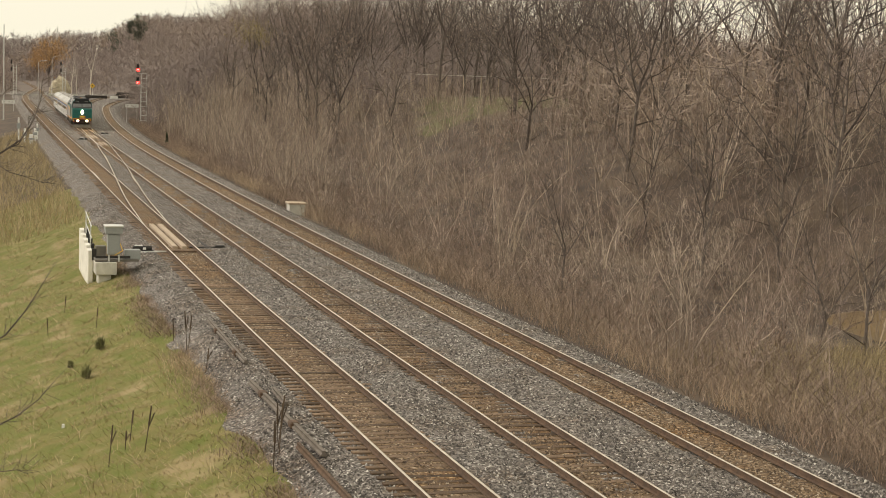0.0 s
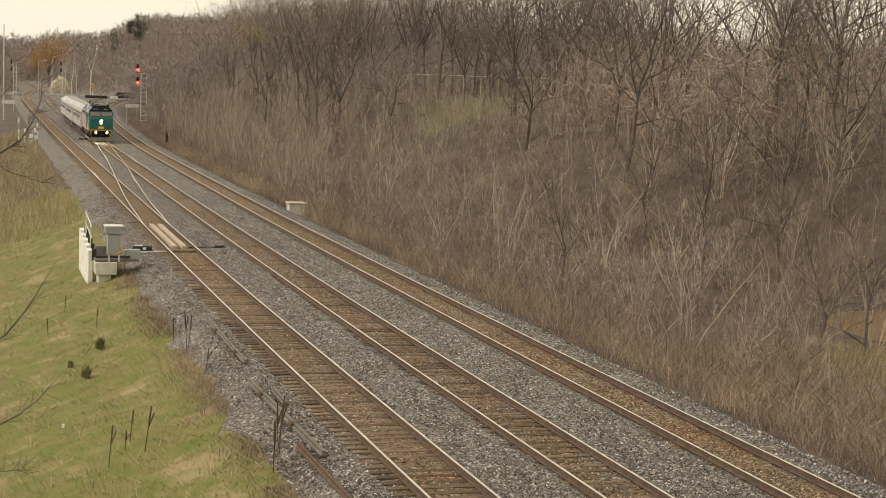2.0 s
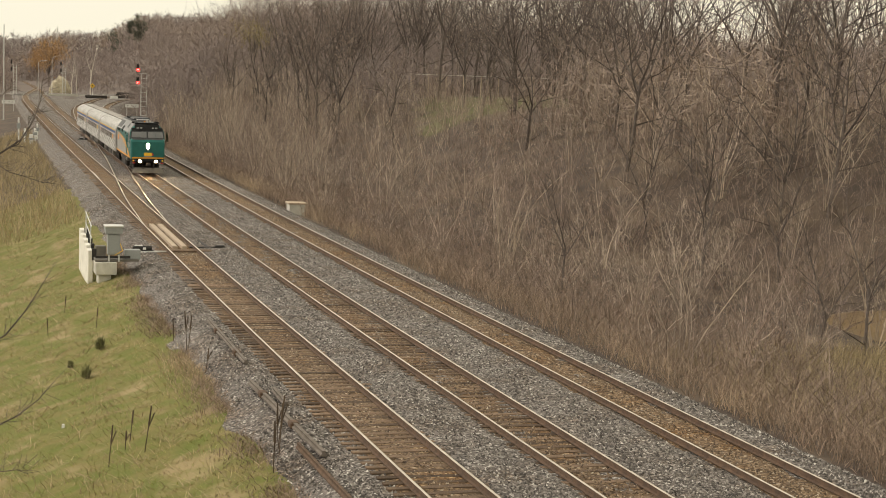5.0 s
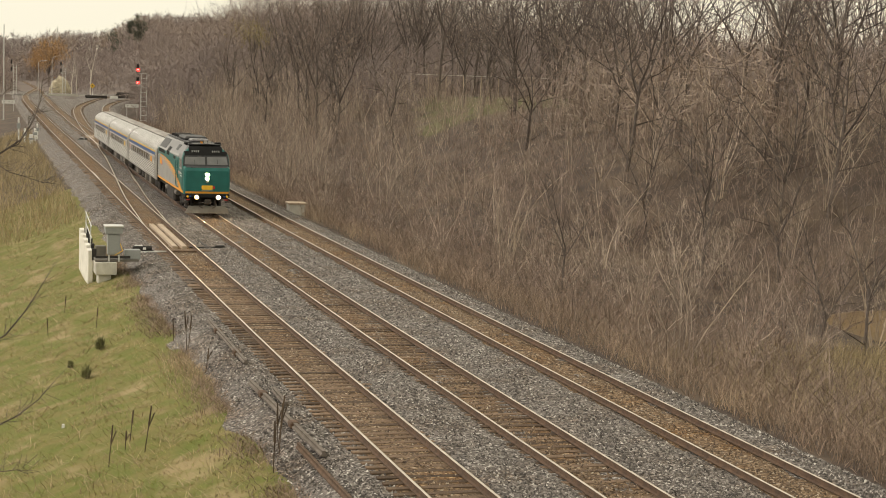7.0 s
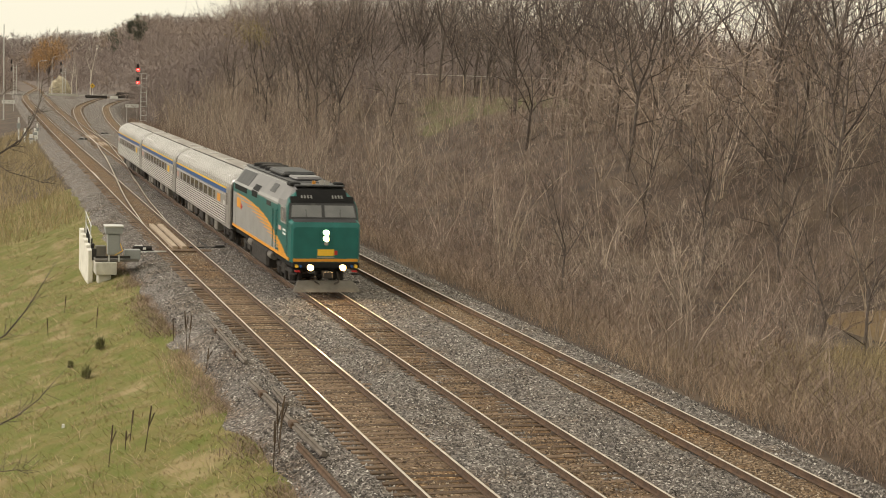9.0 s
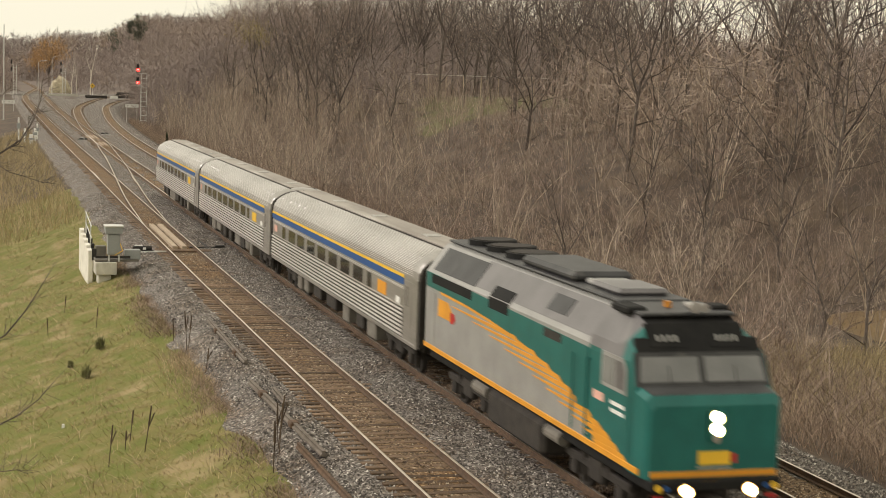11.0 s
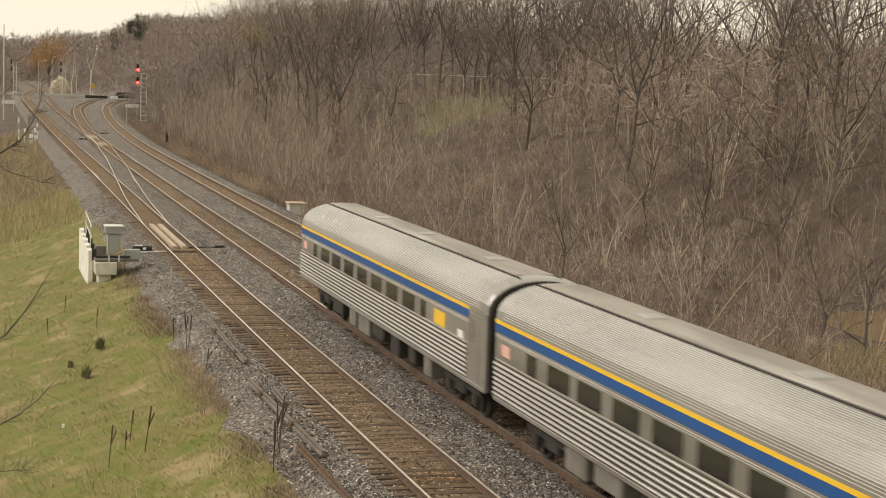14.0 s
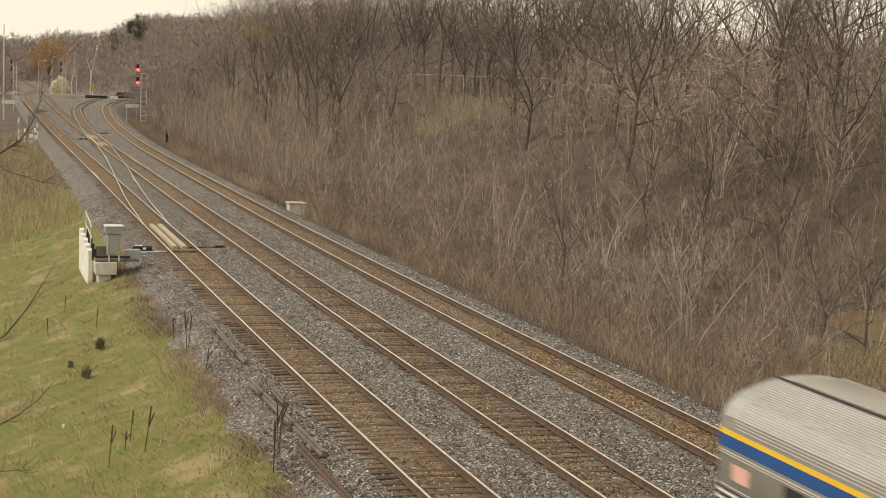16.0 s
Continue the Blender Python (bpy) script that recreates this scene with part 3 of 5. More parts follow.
def stand_skyline(rng):
    y = 1070 + 330 * rng.random(3500)
    return -10 + 320 * rng.random(3500), y


def in_pond(x, y):
    """The pond, and the gap in the wood before it."""
    return ((x - POND[0]) / POND[2]) ** 2 + ((y - POND[1]) / POND[3]) ** 2 < 1 or (0.497 < math.atan2(x, y) < 0.56 and y < 66)


def stalks(name, label, category, material, place, count, seed, h0, h1, w, lean=0.5, side_twigs=0):
    """Very many thin stems, standing on the ground."""
    rng = np.random.default_rng(seed)
    x, y = place(rng, count)
    n = len(x)
    z = ground_z(x, y) - 0.05
    h = rng.uniform(h0, h1, n) * rng.uniform(0.6, 1.0, n)
    a = rng.uniform(0, np.pi, n)
    lx, ly = rng.normal(0, lean, n) * h, rng.normal(0, lean, n) * h
    wx, wy = np.cos(a) * w, np.sin(a) * w
    base = np.stack([x, y, z], -1)
    side = np.stack([wx, wy, 0 * wx], -1)
    mid = base + np.stack([lx * 0.4, ly * 0.4, h * 0.6], -1)
    top = base + np.stack([lx, ly, h], -1)
    v = np.stack([base - side, base + side, mid + side * 0.7, mid - side * 0.7, top], 1).reshape(-1, 3)
    k = np.arange(n)[:, None] * 5
    faces = (k + np.array([[0, 1, 2, 3]])).tolist() + (k + np.array([[3, 2, 4]])).tolist()
    for j in range(side_twigs):
        u = rng.uniform(0.25, 0.95, (n, 1))
        p = np.where(u < 0.6, base + (mid - base) * (u / 0.6), mid + (top - mid) * ((u - 0.6) / 0.4))
        b = rng.uniform(0, 2 * np.pi, n)
        d = np.stack([np.cos(b), np.sin(b), rng.uniform(-0.3, 1.2, n)], -1)
        q = p + d * (h * rng.uniform(0.15, 0.5, n))[:, None]
        t = np.stack([p - side * 0.7, p + side * 0.7, q], 1).reshape(-1, 3)
        faces += (len(v) + np.arange(3 * n).reshape(-1, 3)).tolist()
        v = np.concatenate([v, t])
    me = bpy.data.meshes.new(name)
    me.from_pydata(v.tolist(), [], faces)
    me.materials.append(material)
    return tagged(new(name, me), label, category, kind="stuff")


def brush_band(rng, n):
    y = 33 + 290 * rng.random(n) ** 1.3
    x = bed_right(y) + 0.1 + 9 * rng.random(n) ** 1.3
    return x, y


def thicket(rng, n):
    y = 36 + 280 * rng.random(n) ** 1.9
    x = bed_right(y) + 2 + 42 * rng.random(n)
    keep = ~(((x - POND[0]) / POND[2]) ** 2 + ((y - POND[1]) / POND[3]) ** 2 < 1) & (np.arctan2(x, y) < 0.58) & ~((np.arctan2(x, y) > 0.497) & (y < 66) & (x > bed_right(y) + 8)) & ~in_clearing(x, y)
    return x[keep], y[keep]


def bank(rng, n):
    y = 36 + 26 * rng.random(n)
    return bed_right(y) + 4 + 15 * rng.random(n), y


def straw(rng, n):
    """Dry tufts: blades in clumps over the slope."""
    c = n // 12
    y = np.repeat(32 + 110 * rng.random(c) ** 1.5, 12) + rng.normal(0, 0.14, c * 12)
    x = np.repeat(14 * rng.random(c), 12) + rng.normal(0, 0.2, c * 12)
    x = bed_left(y) - x - 0.1
    k = np.arctan2(x, y) > -0.02
    return x[k], y[k]


def scree(name, label, material, place, count, seed, size):
    """Loose angular stones, each a small skewed tetrahedron."""
    rng = np.random.default_rng(seed)
    x, y, z = place(rng, count)
    n = len(x)
    base = np.stack([x, y, z], -1)[:, None, :]
    a0 = rng.uniform(0, 6.28, n)
    s = rng.uniform(0.6, 1.4, n) * size
    ring = [np.stack([np.cos(a0 + k * 2.09 + rng.uniform(-0.4, 0.4, n)) * s, np.sin(a0 + k * 2.09) * s, rng.uniform(-0.5, 0.1, n) * s], -1) for k in range(3)]
    top = np.stack([rng.normal(0, 0.35, n) * s, rng.normal(0, 0.35, n) * s, s * rng.uniform(0.5, 1.0, n)], -1)
    v = (base + np.stack(ring + [top], 1)).reshape(-1, 3)
    k = np.arange(n)[:, None] * 4
    f = np.concatenate([k + np.array([[0, 1, 3]]), k + np.array([[1, 2, 3]]), k + np.array([[2, 0, 3]])]).tolist()
    me = bpy.data.meshes.new(name)
    me.from_pydata(v.tolist(), [], f)
    me.materials.append(material)
    return tagged(new(name, me), label, "ballast stones", kind="stuff")


def bed_stones(rng, n):
    y = 33 + 95 * rng.random(n) ** 1.7
    l, r = bed_left(y), bed_right(y)
    x = l + 0.1 + (r - l - 0.2) * rng.random(n)
    d = np.minimum(np.minimum(np.abs(x - TRACK_A(y)), np.abs(x - TRACK_B(y))), np.abs(x - TRACK_C(y)))
    k = (d > 1.0) & ((d > 1.35) | (rng.random(n) < 0.5))
    x, y, l, r = x[k], y[k], l[k], r[k]
    z = -0.82 + 0.60 * smooth01(np.minimum(x - l, r - x) / 1.5) + np.where(np.minimum(x - l, r - x) > 1.4, crib(x, y), 0)
    return x, y, z + 0.01


def rusty_stones(rng, n):
    y = 33 + 80 * rng.random(n) ** 1.6
    which = rng.integers(0, 3, n)
    c = np.where(which == 0, TRACK_A(y), np.where(which == 1, TRACK_B(y), TRACK_C(y)))
    o = rng.uniform(-1.15, 1.15, n)
    k = np.abs(np.abs(o) - 0.753) > 0.1
    return (c + o)[k], y[k], (-0.185 - 0.03 * np.abs(o))[k]


def lawn(rng, n):
    y = 30 + 150 * rng.random(n) ** 1.7
    x = bed_left(y) - 14 * rng.random(n) - 0.1
    keep = np.arctan2(x, y) > -0.02
    return x[keep], y[keep]


# ---- the train; each vehicle's front is at its local y = 0, its rear towards +y ----
GREEN = mat("green_paint", (0.018, 0.135, 0.122), (0.015, 0.112, 0.102), 1.5, 0.38, 0, 0, 40)
SILVER = mat("grey_paint", (0.34, 0.335, 0.325), (0.29, 0.285, 0.275), 1.2, 0.5, 0.2, 0, 40)
ORANGE = mat("yellow_orange_paint", (0.72, 0.32, 0.03), (0.64, 0.28, 0.03), 1.5, 0.5, 0, 0, 40)
BLACK = mat("black_paint", (0.014, 0.014, 0.0145), (0.02, 0.0195, 0.019), 2.0, 0.7, 0, 0.1, 40)
BLACK.node_tree.nodes["Principled BSDF"].inputs["Specular IOR Level"].default_value = 0.12
GREYROOF = mat("glossy_grey_roof_paint", (0.175, 0.166, 0.172), (0.135, 0.128, 0.133), 1.0, 0.34, 0.15, 0, 30)
GLASS = mat("tinted_window_glass", (0.032, 0.031, 0.030), (0.026, 0.025, 0.0245), 1.0, 0.06)
# cab glass: a grey base colour stands in for the reflected sky
WINDSHIELD = mat("sky_greyed_windscreen_glass", (0.22, 0.222, 0.225), (0.17, 0.172, 0.175), 1.0, 0.06)
STEEL = mat("stainless_steel", (0.74, 0.715, 0.70), (0.63, 0.61, 0.595), 1.5, 0.28, 0.9, 0, 40, stretch=(1, 0.06, 1))
DULL = mat("dull_stainless_steel", (0.48, 0.458, 0.44), (0.365, 0.348, 0.333), 1.0, 0.42, 0.8, 0, 30, (0.30, 0.285, 0.265), (0.52, 0.75), 1.2, stretch=(1, 0.15, 1))
ROOFDIRT = mat("sooty_steel_roof", (0.36, 0.325, 0.29), (0.24, 0.21, 0.185), 1.0, 0.55, 0.4, 0, 30, (0.5, 0.47, 0.43), (0.55, 0.75), 0.8, stretch=(1, 0.12, 1))
# weathered dark paint, its base also greyed for the sky it reflects
ROOFDARK = mat("weathered_sky_greyed_roof_paint", (0.055, 0.055, 0.058), (0.035, 0.035, 0.037), 1.5, 0.5, 0, 0.1, 30, (0.10, 0.095, 0.09), (0.58, 0.75), 1.2)
# grime of the running gear; also the painted shade between ribs and coaches
GRIME_SHADE = mat("grime_and_recess_shade", (0.05, 0.043, 0.037), (0.032, 0.028, 0.025), 3.0, 0.85, 0, 0.3, 30)
GEAR = mat("dusty_equipment_boxes", (0.20, 0.185, 0.16), (0.14, 0.125, 0.108), 2.0, 0.8, 0, 0.2, 30)
BLUE = mat("blue_stripe_paint", (0.018, 0.084, 0.27), (0.016, 0.075, 0.245), 1.0, 0.45)
YELLOW = mat("yellow_stripe_paint", (0.80, 0.50, 0.04), (0.74, 0.46, 0.04), 1.0, 0.5)
WHITE = mat("white_paint", (0.78, 0.77, 0.74), (0.7, 0.69, 0.66), 1.0, 0.5)
PINK = mat("faded_red_placard", (0.72, 0.42, 0.35), (0.66, 0.38, 0.31), 2.0, 0.6)
RED = mat("red_paint", (0.45, 0.03, 0.03), (0.4, 0.03, 0.03), 1.0, 0.4)
HEADLIGHT = glow("headlight_glow", (1.0, 0.72, 0.34), 900.0)
DITCHLIGHT = glow("ditch_light_glow", (1.0, 0.66, 0.28), 260.0)
# weak orange emission for added rings that draw the glare fringe round the lamps
LAMP_FRINGE = glow("lamp_fringe_glow", (1.0, 0.52, 0.14), 1.6)
AMBER = mat("amber_marker_lens", (0.6, 0.25, 0.04), (0.5, 0.2, 0.04), 1.0, 0.3)


def flat_side(poly, x, depth=0.012):
    """A plate with the outline poly (y, z), standing proud of the side at x (outwards by the sign of x)."""
    s = 1 if x > 0 else -1
    inner = [(x - s * 0.02, y, z) for y, z in poly]
    outer = [(x + s * depth, y, z) for y, z in poly]
    return Geo().loft([inner, outer])


def front_plate(poly, y, depth=0.02):
    return Geo().loft([[(x, y + 0.03, z) for x, z in poly], [(x, y - depth, z) for x, z in poly]])


def wheelset(parent, y, r, sides=20):
    """Two wheels on an axle: one body that turns."""
    g = Geo().tube((-0.7, 0, 0), (0.7, 0, 0), 0.075, n=10)
    for s in (-1, 1):
        g.tube((s * 0.70, 0, 0), (s * 0.815, 0, 0), r, n=sides)
        g.tube((s * 0.66, 0, 0), (s * 0.70, 0, 0), r + 0.025, n=sides)
        g.tube((s * 0.815, 0, 0), (s * 0.85, 0, 0), r * 0.45, n=10)
        for k in range(4):
            a = k * math.pi / 2
            g.tube((s * 0.82, math.cos(a) * r * 0.68, math.sin(a) * r * 0.68), (s * 0.828, math.cos(a) * r * 0.68, math.sin(a) * r * 0.68), 0.07, n=8)
    w = part("wheelset", g, GRIME_SHADE, parent, "dark steel wheels on an axle")
    w.matrix_local = pose(0, y, r)
    return w


def bogie(parent, y, base, r):
    g = Geo()
    for s in (-1, 1):
        x0, x1 = sorted((s * 0.95, s * 1.12))
        g.box(x0, x1, y - base / 2 - 0.55, y + base / 2 + 0.55, 0.62, 0.82, 0.04)
        for e in (-1, 1):
            g.box(x0 - 0.01, x1 + 0.04, y + e * base / 2 - 0.2, y + e * base / 2 + 0.2, 0.30, 0.72, 0.05)
            g.tube((s * 1.05, y + e * base * 0.27, 0.72), (s * 1.05, y + e * base * 0.27, 1.1), 0.11, n=10)
            g.box(x0 + 0.02, x1 - 0.02, y + e * base / 2 - 0.62, y + e * base / 2 - 0.52, 0.25, 0.65, 0.02)
        g.box(x0 - 0.02, x1 + 0.06, y - 0.45, y + 0.45, 0.42, 0.98, 0.06)
    g.box(-1.0, 1.0, y - 0.3, y + 0.3, 0.55, 1.05, 0.05)
    part("bogie_frame", g, GRIME_SHADE, parent, "grimy cast-steel bogie frame")
    return [wheelset(parent, y - base / 2, r), wheelset(parent, y + base / 2, r)]


LOCO_LENGTH, CAR_LENGTH = 17.1, 25.91


def build_locomotive():
    t = thing("locomotive", "green, grey and yellow diesel passenger locomotive with lit headlights", "locomotive")
    W = 1.48
    # carbody behind the cab: upright sides, sloped shoulders
    sec = [(-W, 1.36), (-W, 3.52), (-1.26, 3.82), (-0.9, 4.28), (-0.6, 4.38), (0.6, 4.38), (0.9, 4.28), (1.26, 3.82), (W, 3.52), (W, 1.36)]
    part("body", Geo().loft([[(x, 3.2, z) for x, z in sec], [(x, 16.55, z) for x, z in sec]]), SILVER, t, "grey carbody")
    sweep = Line([(0.9, 1.44), (1.8, 1.70), (3.0, 2.00), (4.5, 2.32), (6.3, 2.63), (8.7, 2.87), (11.5, 3.02), (16.5, 3.10)])
    for s in (-1, 1):
        # green band that sweeps down to the nose, with its yellow comb beneath
        ys = [0.9, 1.4, 2.0, 2.6, 3.3, 4.0, 4.8, 5.6, 6.5, 7.5, 8.7, 10.0, 11.5, 13.5, 16.5]
        edge = [(y, float(sweep(y))) for y in ys]
        part("green_band", flat_side([(16.5, 3.52), (0.9, 3.4)] + edge, s * W, 0.006), GREEN, t, "green sweeping side band")
        # yellow comb: level stripes that end along the sweep, and a thin edge line
        runs = [3.0, 3.6, 4.4, 5.2, 6.2, 7.4, 8.8, 10.5, 12.5, 15.0]
        top = [(y, float(sweep(y)) + 0.01) for y in runs]
        part("yellow_edge", flat_side(top + [(y, z - 0.07) for y, z in top[::-1]], s * W, 0.010), ORANGE, t, "yellow edge under the green band")
        grid = np.linspace(0.9, 14.0, 400)
        curve = sweep(grid)
        for k in range(11):
            z = 1.52 + 0.132 * k
            y0 = float(np.interp(z, curve, grid))
            tip = y0 + 1.7 + 0.16 * k + 0.022 * k * k
            part("yellow_speed_line", flat_side([(y0 - 0.05, z + 0.052), (y0 + 0.6, z + 0.052), (tip, z + 0.012), (tip, z - 0.012), (y0 + 0.6, z - 0.052), (y0 - 0.3, z - 0.052)], s * W, 0.012), ORANGE, t)
        y0 = float(np.interp(1.62, curve, grid))
        part("yellow_swoosh", flat_side([(0.62, 1.40), (y0, 1.62), (y0 + 0.9, 1.9), (y0 + 1.5, 1.9), (y0 + 1.2, 1.40)], s * W, 0.008), ORANGE, t, "yellow swoosh below the green band")
        part("yellow_sill", Geo().box(*sorted((s * (W - 0.02), s * (W + 0.025))), 0.3, 16.6, 1.34, 1.47, 0.01), ORANGE, t, "yellow sill stripe")
        part("logo_plate", flat_side([(15.2, 2.88), (14.2, 2.88), (13.75, 2.62), (13.9, 2.40), (15.2, 2.40)], s * W, 0.010), ORANGE, t, "orange emblem shape")
        part("logo_accent", flat_side([(14.0, 2.65), (13.6, 2.65), (13.45, 2.5), (13.7, 2.36), (13.95, 2.36)], s * W, 0.013), RED, t)
        part("rear_door", flat_side([(16.3, 3.0), (15.55, 3.0), (15.55, 1.5), (16.3, 1.5)], s * W, 0.016), SILVER, t)
        # grilles and openings of the shoulder
        def shoulder(y0, y1, u0, u1, d):
            a, b = Vector((s * 1.42, 0, 3.56)), Vector((s * 0.90, 0, 4.27))
            nrm = Vector((s * 0.8, 0, 0.6))
            p, q = a.lerp(b, u0), a.lerp(b, u1)
            base = [p + Vector((0, y0, 0)), p + Vector((0, y1, 0)), q + Vector((0, y1, 0)), q + Vector((0, y0, 0))]
            return Geo().loft([[v - nrm * 0.12 for v in base], [v + nrm * d for v in base]])
        part("shoulder_panel", shoulder(3.3, 12.2, 0.08, 0.98, 0.03), GREYROOF, t, "light grey shoulder panel")
        part("intake_grille", shoulder(12.0, 16.0, 0.05, 0.9, 0.04), ROOFDARK, t, "black intake grille")
        part("side_grille", flat_side([(15.9, 3.5), (12.0, 3.5), (12.0, 3.25), (15.9, 3.25)], s * W, 0.014), BLACK, t, "black radiator louvre")
        part("side_opening", flat_side([(10.5, 3.56), (8.9, 3.56), (8.9, 3.28), (10.5, 3.28)], s * W, 0.014), BLACK, t, "black air opening")
        part("upper_opening", shoulder(8.9, 10.5, 0.0, 0.35, 0.045), BLACK, t)
        part("shoulder_opening", shoulder(5.3, 6.6, 0.3, 0.8, 0.045), ROOFDARK, t)
        part("engine_door", flat_side([(6.2, 3.42), (5.0, 3.42), (5.0, 3.22), (6.2, 3.22)], s * W, 0.012), GRIME_SHADE, t)
        # cab side
        side_window = part("cab_window", flat_side([(2.45, 3.5), (1.25, 3.5), (1.05, 3.3), (1.05, 2.78), (2.45, 2.78)], s * (W + 0.008), 0.012), SILVER, t, "pale cab window frame")
        part("pane", flat_side([(2.35, 3.42), (1.75, 3.42), (1.75, 2.86), (2.35, 2.86)], s * (W + 0.01), 0.018), WINDSHIELD, side_window, "cab side pane with the sky's grey in its colour")
        part("pane", flat_side([(1.65, 3.42), (1.3, 3.42), (1.15, 3.27), (1.15, 2.86), (1.65, 2.86)], s * (W + 0.01), 0.018), GREYROOF, side_window, "grey quarter pane")
        for z in (2.34, 2.5):
            part("side_text_bar", flat_side([(1.9, z + 0.05), (1.15, z + 0.05), (1.15, z - 0.03), (1.9, z - 0.03)], s * W, 0.012), WHITE, t, "white bar")
        part("cab_door", flat_side([(3.9, 3.4), (3.25, 3.4), (3.25, 2.1), (3.9, 2.1)], s * W, 0.02), GREEN, t, "green cab door")
        part("handrail", Geo().tube((s * 1.56, 3.15, 1.55), (s * 1.56, 3.15, 3.2), 0.02, n=6).tube((s * 1.56, 4.0, 1.55), (s * 1.56, 4.0, 3.2), 0.02, n=6).tube((s * 1.46, 3.15, 1.55), (s * 1.57, 3.15, 1.55), 0.02, n=6).tube((s * 1.46, 3.15, 3.2), (s * 1.57, 3.15, 3.2), 0.02, n=6), GREEN, t, "green cab handrail")
        part("number_board_side", flat_side([(2.9, 2.6), (2.3, 2.6), (2.3, 2.42), (2.9, 2.42)], s * W, 0.012), PINK, t)
    # cab: nose, raked windscreen, roof
    nose = []
    for y, zt, w in ((0.0, 2.76, 1.36), (0.12, 2.95, 1.44), (0.55, 3.03, 1.48), (1.0, 3.06, 1.48)):
        c = 0.10
        nose.append([(-w, y, 1.30), (-w, y, zt - c), (-w + c, y, zt), (w - c, y, zt), (w, y, zt - c), (w, y, 1.30)])
    part("nose", Geo().loft(nose), GREEN, t, "green blunt nose")
    part("anti_glare_panel", Geo().loft([[(-1.3, 0.14, 2.94), (1.3, 0.14, 2.94), (1.3, 0.14, 2.962), (-1.3, 0.14, 2.962)], [(-1.34, 0.55, 3.01), (1.34, 0.55, 3.01), (1.34, 0.55, 3.042), (-1.34, 0.55, 3.042)], [(-1.34, 0.7, 3.02), (1.34, 0.7, 3.02), (1.34, 0.7, 3.05), (-1.34, 0.7, 3.05)]]), ROOFDARK, t, "dark anti-glare panel on the nose")
    cab = []
    for y, zt, w, sh in ((0.62, 3.03, 1.475, 3.02), (0.92, 3.68, 1.45, 3.6), (1.35, 4.20, 1.38, 3.86), (1.8, 4.34, 1.42, 3.72), (3.25, 4.34, 1.42, 3.72)):
        cab.append([(-1.48, y, 1.36), (-1.48, y, min(sh, 3.5)), (-w, y, sh), (-w * 0.72, y, zt), (w * 0.72, y, zt), (w, y, sh), (1.48, y, min(sh, 3.5)), (1.48, y, 1.36)])
    shell = Geo().loft(cab)
    for j in range(2, 4):
        for i, slot in ((1, 1), (2, 1), (3, 2), (4, 1), (5, 1)):
            shell.m[j * 8 + i] = slot
    part("cab", shell, (GREEN, GREYROOF, BLACK), t, "green cab body with grey shoulders")
    part("cab_roof", Geo().box(-1.05, 1.05, 1.5, 3.3, 4.31, 4.39, 0.03), ROOFDARK, t, "dark grey cab roof")
    # windscreen band lies on the raked face from (y 0.62, z 3.03) to (0.98, 3.86)
    def raked(x0, x1, u0, u1, d, x0t=None, x1t=None):
        a, b = Vector((0, 0.62, 3.03)), Vector((0, 0.92, 3.68))
        nrm = Vector((0, -0.908, 0.419))
        x0t, x1t = x0 if x0t is None else x0t, x1 if x1t is None else x1t
        p, q = a.lerp(b, u0), a.lerp(b, u1)
        base = [p + Vector((x0, 0, 0)), p + Vector((x1, 0, 0)), q + Vector((x1t, 0, 0)), q + Vector((x0t, 0, 0))]
        return Geo().loft([[v - nrm * 0.1 for v in base], [v + nrm * d for v in base]])
    part("windscreen_surround", raked(-1.46, 1.46, 0.0, 1.0, 0.010, -1.40, 1.40), ROOFDARK, t, "dark windscreen surround")
    for x0, x1 in ((-1.36, -0.07), (0.07, 1.36)):
        part("windscreen", raked(x0, x1, 0.13, 0.86, 0.02, x0 * 0.95, x1 * 0.95), WINDSHIELD, t, "windscreen pane with the sky's grey in its colour")
        part("wiper", raked((x0 + x1) / 2 - 0.007, (x0 + x1) / 2 + 0.007, 0.1, 0.6, 0.03), BLACK, t)
    def brow(x0, x1, u0, u1, d):
        a, b = Vector((0, 0.92, 3.68)), Vector((0, 1.35, 4.20))
        nrm = Vector((0, -0.771, 0.637))
        p, q = a.lerp(b, u0), a.lerp(b, u1)
        base = [p + Vector((x0, 0, 0)), p + Vector((x1, 0, 0)), q + Vector((x1, 0, 0)), q + Vector((x0, 0, 0))]
        return Geo().loft([[v - nrm * 0.1 for v in base], [v + nrm * d for v in base]])
    part("brow_panel", brow(-1.06, 1.06, 0.0, 1.0, 0.015), BLACK, t, "black panel above the windscreen")
    for s in (-1, 1):
        part("brow_side", brow(*sorted((s * 1.05, s * 1.34)), 0.0, 0.5, 0.01), BLACK, t)
        board = part("number_board", brow(*sorted((s * 0.28, s * 1.02)), 0.15, 0.72, 0.03), BLACK, t, "black number board")
        for k in range(4):
            x = s * 0.65 - 0.2 + k * 0.13
            part("digit_bar", brow(x - 0.028, x + 0.028, 0.34, 0.56, 0.045), SILVER, board, "white bar")
    part("horn", Geo().tube((0.0, 1.7, 4.54), (0.0, 1.2, 4.54), 0.05, 0.12, n=10).tube((0.25, 1.7, 4.52), (0.25, 1.3, 4.52), 0.04, 0.1, n=10).tube((0.1, 1.65, 4.36), (0.1, 1.65, 4.56), 0.03, n=6), DULL, t, "air horn")
    part("beacon", Geo().tube((-0.1, 2.4, 4.38), (-0.1, 2.4, 4.52), 0.08, n=12), AMBER, t, "amber roof beacon")
